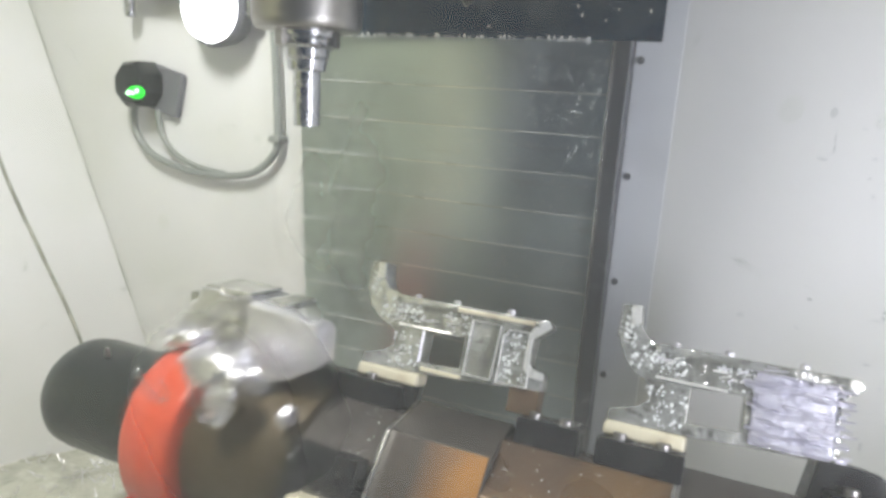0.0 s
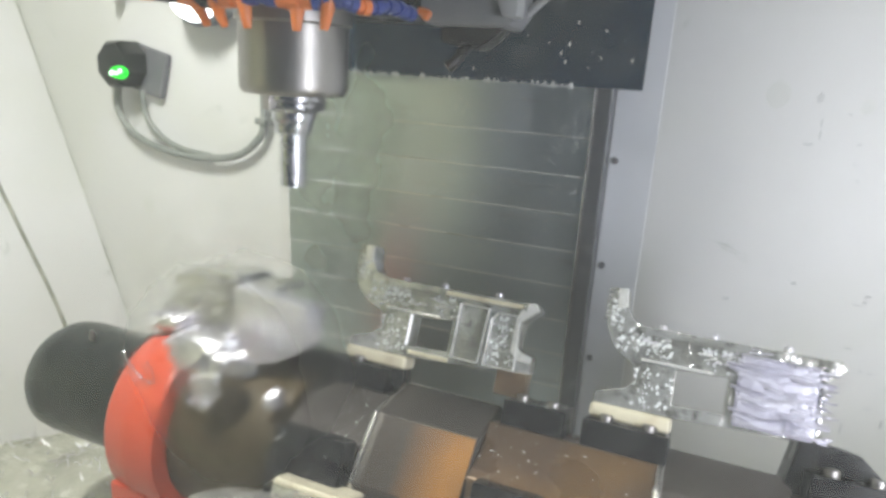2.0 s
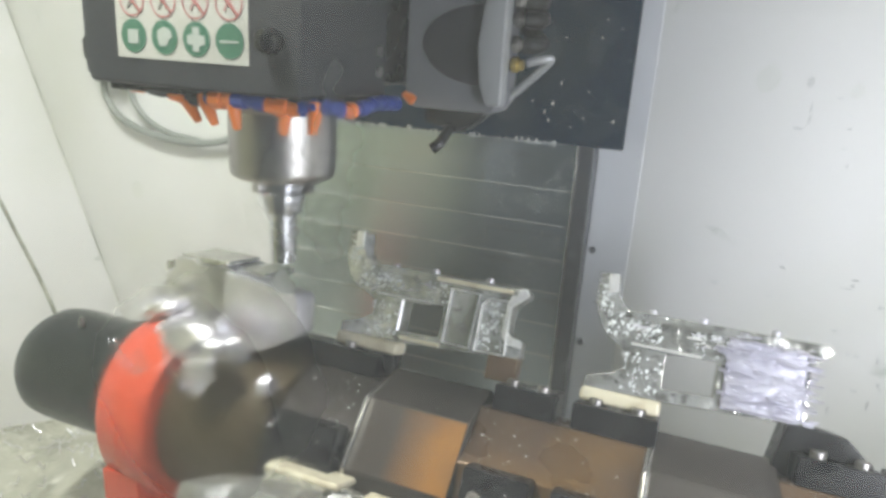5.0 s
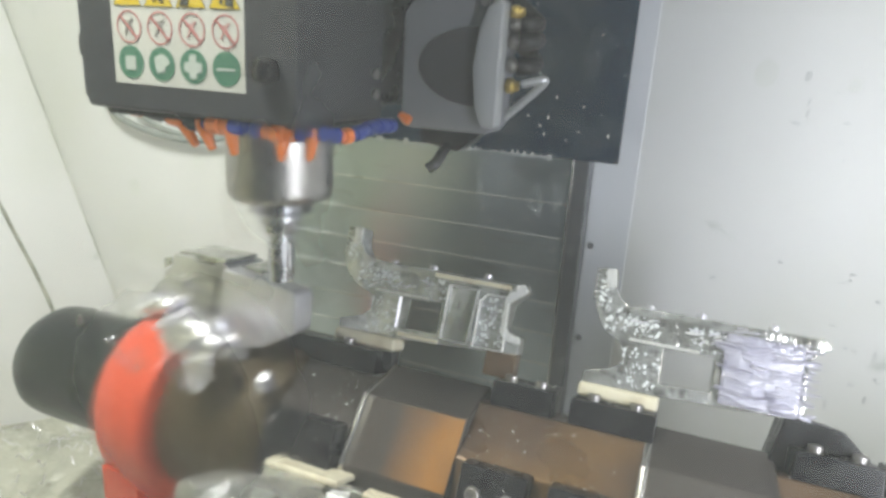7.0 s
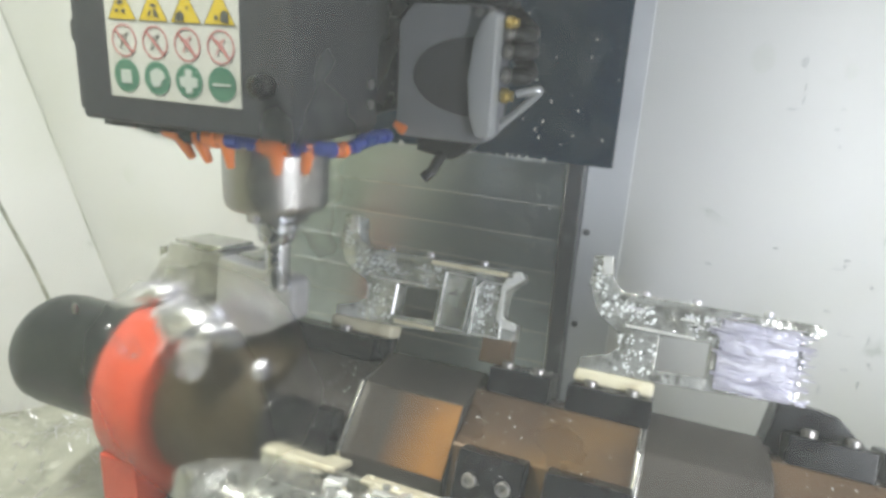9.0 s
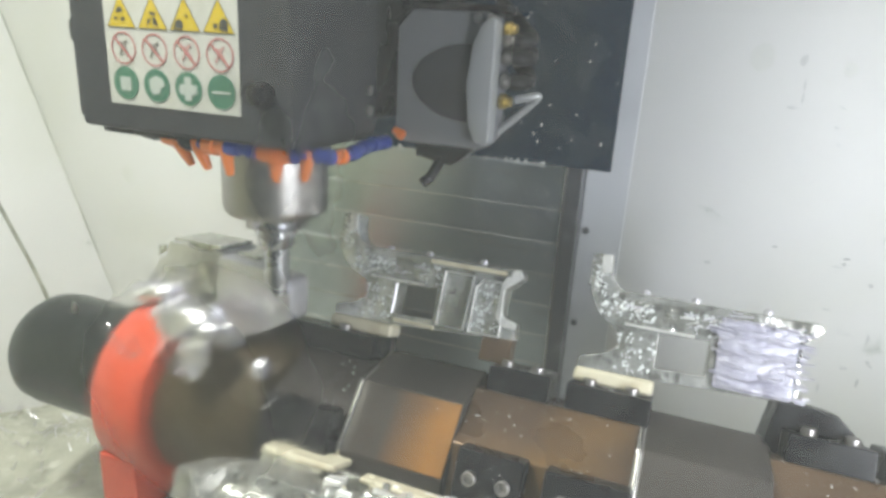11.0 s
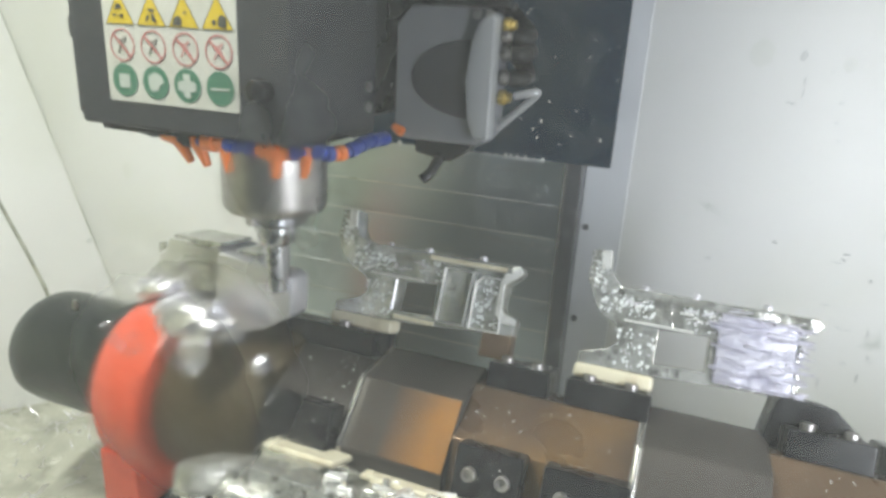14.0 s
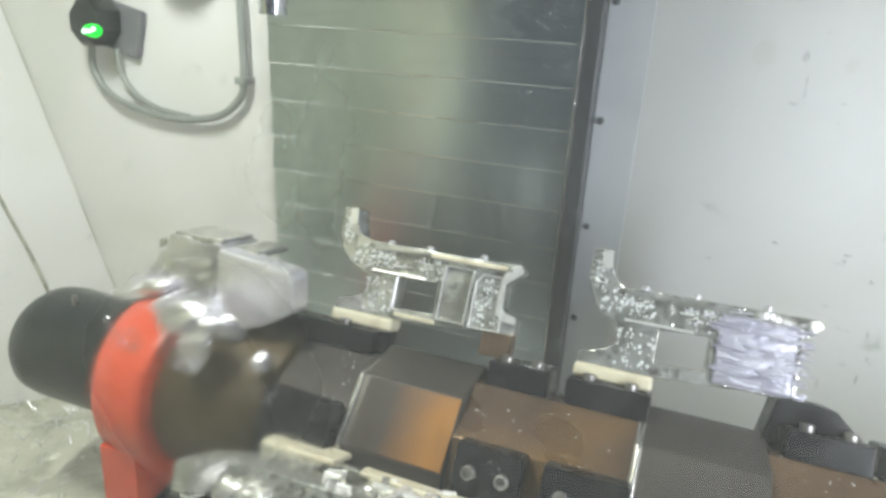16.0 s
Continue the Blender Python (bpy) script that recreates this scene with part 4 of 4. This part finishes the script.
        part("web", box(0.165, 0.170, 0.0125, 0.0165, 0.134, 0.185, 0.001), ALUBRIGHT, w)
    rng = random.Random(17)
    bm = bmesh.new()
    spots = ((0.30, (0.012, 0.062), (0.162, 0.184)), (0.48, (lean + 0.002, lean + 0.013), (0.180, 0.214)), (0.62, (0.030, 0.066), (0.116, 0.150)), (0.78, (0.088, 0.120), (0.160, 0.184)), (1.01, (0.155, 0.182), (0.124, 0.170)))
    for _ in range(330):
        r = rng.uniform(0.0006, 0.0019) * rng.choice((0.7, 0.8, 1.0, 1.25))
        pick = rng.random()
        xs, zs = next((a, b) for share, a, b in spots if pick < share)
        x, z = rng.uniform(*xs), rng.uniform(*zs)
        bmesh.ops.create_icosphere(bm, subdivisions=1, radius=1, matrix=Matrix.LocRotScale((x, -0.0122, z), None, (r, r * 0.6, r * rng.uniform(0.7, 1.4))))
    tagged(part("coolant_drops", bm, WATER, w, "clinging coolant drops"), kind="stuff")
    return w


def raw_billet():
    """The part that the cutter works on: a chunky half-cut block."""
    w = thing("half_cut_billet", "bright half-machined aluminium billet clamped on the fixture bar", "workpiece", m=pose(0, 0, -0.018, -8, 0, 0))
    bm = slab([(-0.050, 0.100), (0.000, 0.112), (0.036, 0.134), (0.036, 0.168), (0.030, 0.175), (-0.052, 0.183)], [], -0.052, -0.020, 0.004)
    part("block", rough_up(bm, 0.03, 0.001), ALUSMOOTH, w, "smooth bright cut block")
    bm = slab([(-0.12, 0.100), (-0.052, 0.092), (-0.052, 0.180), (-0.072, 0.184), (-0.078, 0.180), (-0.100, 0.180), (-0.104, 0.185), (-0.130, 0.183), (-0.132, 0.170), (-0.142, 0.166), (-0.145, 0.152), (-0.152, 0.146), (-0.156, 0.134), (-0.164, 0.128), (-0.160, 0.114)], [], -0.034, 0.026, 0.003)
    part("stepped_body", rough_up(bm, 0.02, 0.001), ALURIPPLE, w, "stepped rough-milled body")
    bm = bmesh.new()
    for c, s in (((-0.10, -0.042, 0.095), (0.045, 0.022, 0.030)), ((-0.062, -0.044, 0.108), (0.042, 0.020, 0.026)), ((-0.084, -0.046, 0.072), (0.022, 0.016, 0.026)), ((-0.138, -0.038, 0.128), (0.022, 0.014, 0.010)), ((-0.03, -0.040, 0.13), (0.036, 0.008, 0.026))):
        bmesh.ops.create_icosphere(bm, subdivisions=4, radius=1, matrix=Matrix.LocRotScale(c, None, s))
    part("scalloped_flank", rough_up(rough_up(bm, 0.022, 0.007), 0.008, 0.002), ALURIPPLE, w, "rippled scalloped flank")
    for x0, x1, z0, z1 in ((-0.125, -0.065, 0.178, 0.187), (-0.05, -0.02, 0.175, 0.183), (-0.145, -0.13, 0.160, 0.176)):
        part("step", box(x0, x1, -0.03, 0.024, z0, z1, 0.002), ALU, w)
    for x0, x1, z0, z1 in ((-0.128, -0.108, 0.150, 0.158), (-0.10, -0.07, 0.158, 0.163), (-0.06, -0.035, 0.160, 0.164), (-0.09, -0.075, 0.144, 0.148), (-0.03, 0.0, 0.150, 0.153)):
        part("ledge", box(x0, x1, -0.040, -0.03, z0, z1, 0.0004, 1), ALU, w, "machined ledge")
    back = w.matrix_basis.inverted()
    for c, rad in (((-0.088, -0.112, 0.110), 0.0135), ((-0.034, -0.100, 0.100), 0.018)):
        pts = [back @ Vector((c[0] + rad * math.cos(a), c[1] - 0.01 * math.sin(a), c[2] + 1.6 * rad * math.sin(a))) for a in (radians(d) for d in range(140, 400, 20))]
        part("hook", tube(pts, 0.0012), TOOLM, w, "curved bright cut edge")
    lobe = bmesh.new()
    for c, sc in (((-0.048, -0.076, 0.116), (0.036, 0.014, 0.020)), ((-0.036, -0.084, 0.096), (0.017, 0.007, 0.024))):
        bmesh.ops.create_icosphere(lobe, subdivisions=4, radius=1, matrix=Matrix.Translation(back @ Vector(c)) @ Matrix.Diagonal((*sc, 1)))
    part("hanging_lobe", rough_up(lobe, 0.014, 0.005), ALURIPPLE, w, "drooping rippled lobe of coolant-wet metal")


def swarf():
    """Curled chips on the pan under the motor."""
    rng = random.Random(9)
    bm = bmesh.new()
    for _ in range(260):
        x, y = rng.uniform(-0.75, -0.25), rng.uniform(-0.25, 0.28)
        r, a0, ln = rng.uniform(0.004, 0.012), rng.uniform(0, 6.28), rng.uniform(0.01, 0.035)
        d = Vector((math.cos(a0), math.sin(a0), 0.1))
        z = -0.205 - 0.03 * (y + 0.52) / 0.83 + 0.004
        pts = [Vector((x, y, z)) + d * ln * k / 4 + Vector((0, 0, r * 0.6 * (1 + math.sin(k * 2.1)))) for k in range(5)]
        tube(pts, 0.0007, 4, bm, 2)
    tagged(part("swarf", bm, ALUSMOOTH), "curled bright chips lying in the chip pan", "swarf", kind="stuff")


def fixture_chips():
    """Bright flakes and drops lying on blocks and bar."""
    rng = random.Random(23)
    bm = bmesh.new()
    for _ in range(420):
        row = ROWS[rng.choice(("top", "top", "front"))]
        kind = rng.random()
        x = rng.uniform(0.03, 0.60)
        if kind < 0.45:
            ranges = ((0.03, 0.10), (0.224, 0.277), (0.296, 0.365), (0.474, 0.53))
            x = rng.uniform(*rng.choice(ranges))
            p = row @ Vector((x, rng.uniform(-0.028, 0.03), 0.0985))
        else:
            turn = rng.choice((0, 45))
            p = pose(0, 0, 0, -TILT + turn, 0, 0) @ Vector((x if not 0.11 < x < 0.215 and not 0.36 < x < 0.465 else x + 0.1, rng.uniform(-0.028, 0.028), 0.0748))
        r = rng.uniform(0.0003, 0.0009)
        m = Matrix.Translation(p) @ pose(0, 0, 0, rng.uniform(0, 180), rng.uniform(0, 180), 0) @ Matrix.Diagonal((r * rng.choice((1, 1, 3)), r, r * 0.5, 1))
        bmesh.ops.create_icosphere(bm, subdivisions=1, radius=1, matrix=m)
    tagged(part("metal_chips", bm, ALUBRIGHT), "tiny bright chips lying on the wet fixture", "swarf", kind="stuff")


rear_wall()
side_wall()
shell()
light_fixtures()
column_frame()
COVER, SLAT_PARTS = way_cover()
HEAD_THING = spindle_head()
rotary_table()
fixture_bar()
workpiece("wet milled aluminium part standing on black clamp blocks", "milled parts", ROWS["top"] @ Matrix.Translation((0.046, 0, 0)) @ Matrix.Diagonal((0.948, 1, 1, 1)), False)
workpiece("wet aluminium part with violet-grey sawn flank on clamp blocks", "milled parts", ROWS["top"] @ Matrix.Translation((0.298, 0, 0)) @ Matrix.Diagonal((0.960, 1, 1, 1)), True)
workpiece("wet milled aluminium part pointing out from the front clamp blocks", "milled parts", ROWS["front"] @ Matrix.Translation((0.054, -0.022, -0.012)), False, True)
workpiece("wet milled aluminium part pointing out from the front clamp blocks", "milled parts", ROWS["front"] @ Matrix.Translation((0.300, -0.022, -0.012)), True, True)
raw_billet()
status_light()
wall_marks()
swarf()
fixture_chips()

# height of the head over its lowest stand, by time
LIFT = [(0, 0.200), (0.5, 0.183), (1, 0.166), (1.5, 0.148), (2, 0.131), (2.5, 0.113), (3, 0.096), (3.5, 0.079), (4.0, 0.0615), (4.3, 0.0555), (5.0, 0.0475), (6.5, 0.032), (7, 0.0262), (7.5, 0.0207),
        (8, 0.0152), (8.5, 0.0098), (9, 0.0062), (9.5, 0.0025), (10, 0.0008), (11.5, 0.0), (12.5, 0.0), (14, 0.0), (14.3, 0.0015), (14.5, 0.0068), (14.8, 0.019), (14.9, 0.040), (15.0, 0.072), (15.1, 0.111), (15.2, 0.153),
        (15.3, 0.198), (15.4, 0.226), (15.5, 0.241), (15.6, 0.242), (16, 0.242)]


def motions():
    walk(HEAD_THING, [(t, pose(0, 0, z)) for t, z in LIFT])
    for k, s in enumerate(SLAT_PARTS):
        walk(s, [(t, pose(0, 0, 0.239 + z - 0.050 - k * (0.0437 + 0.028 * z))) for t, z in LIFT])


motions()
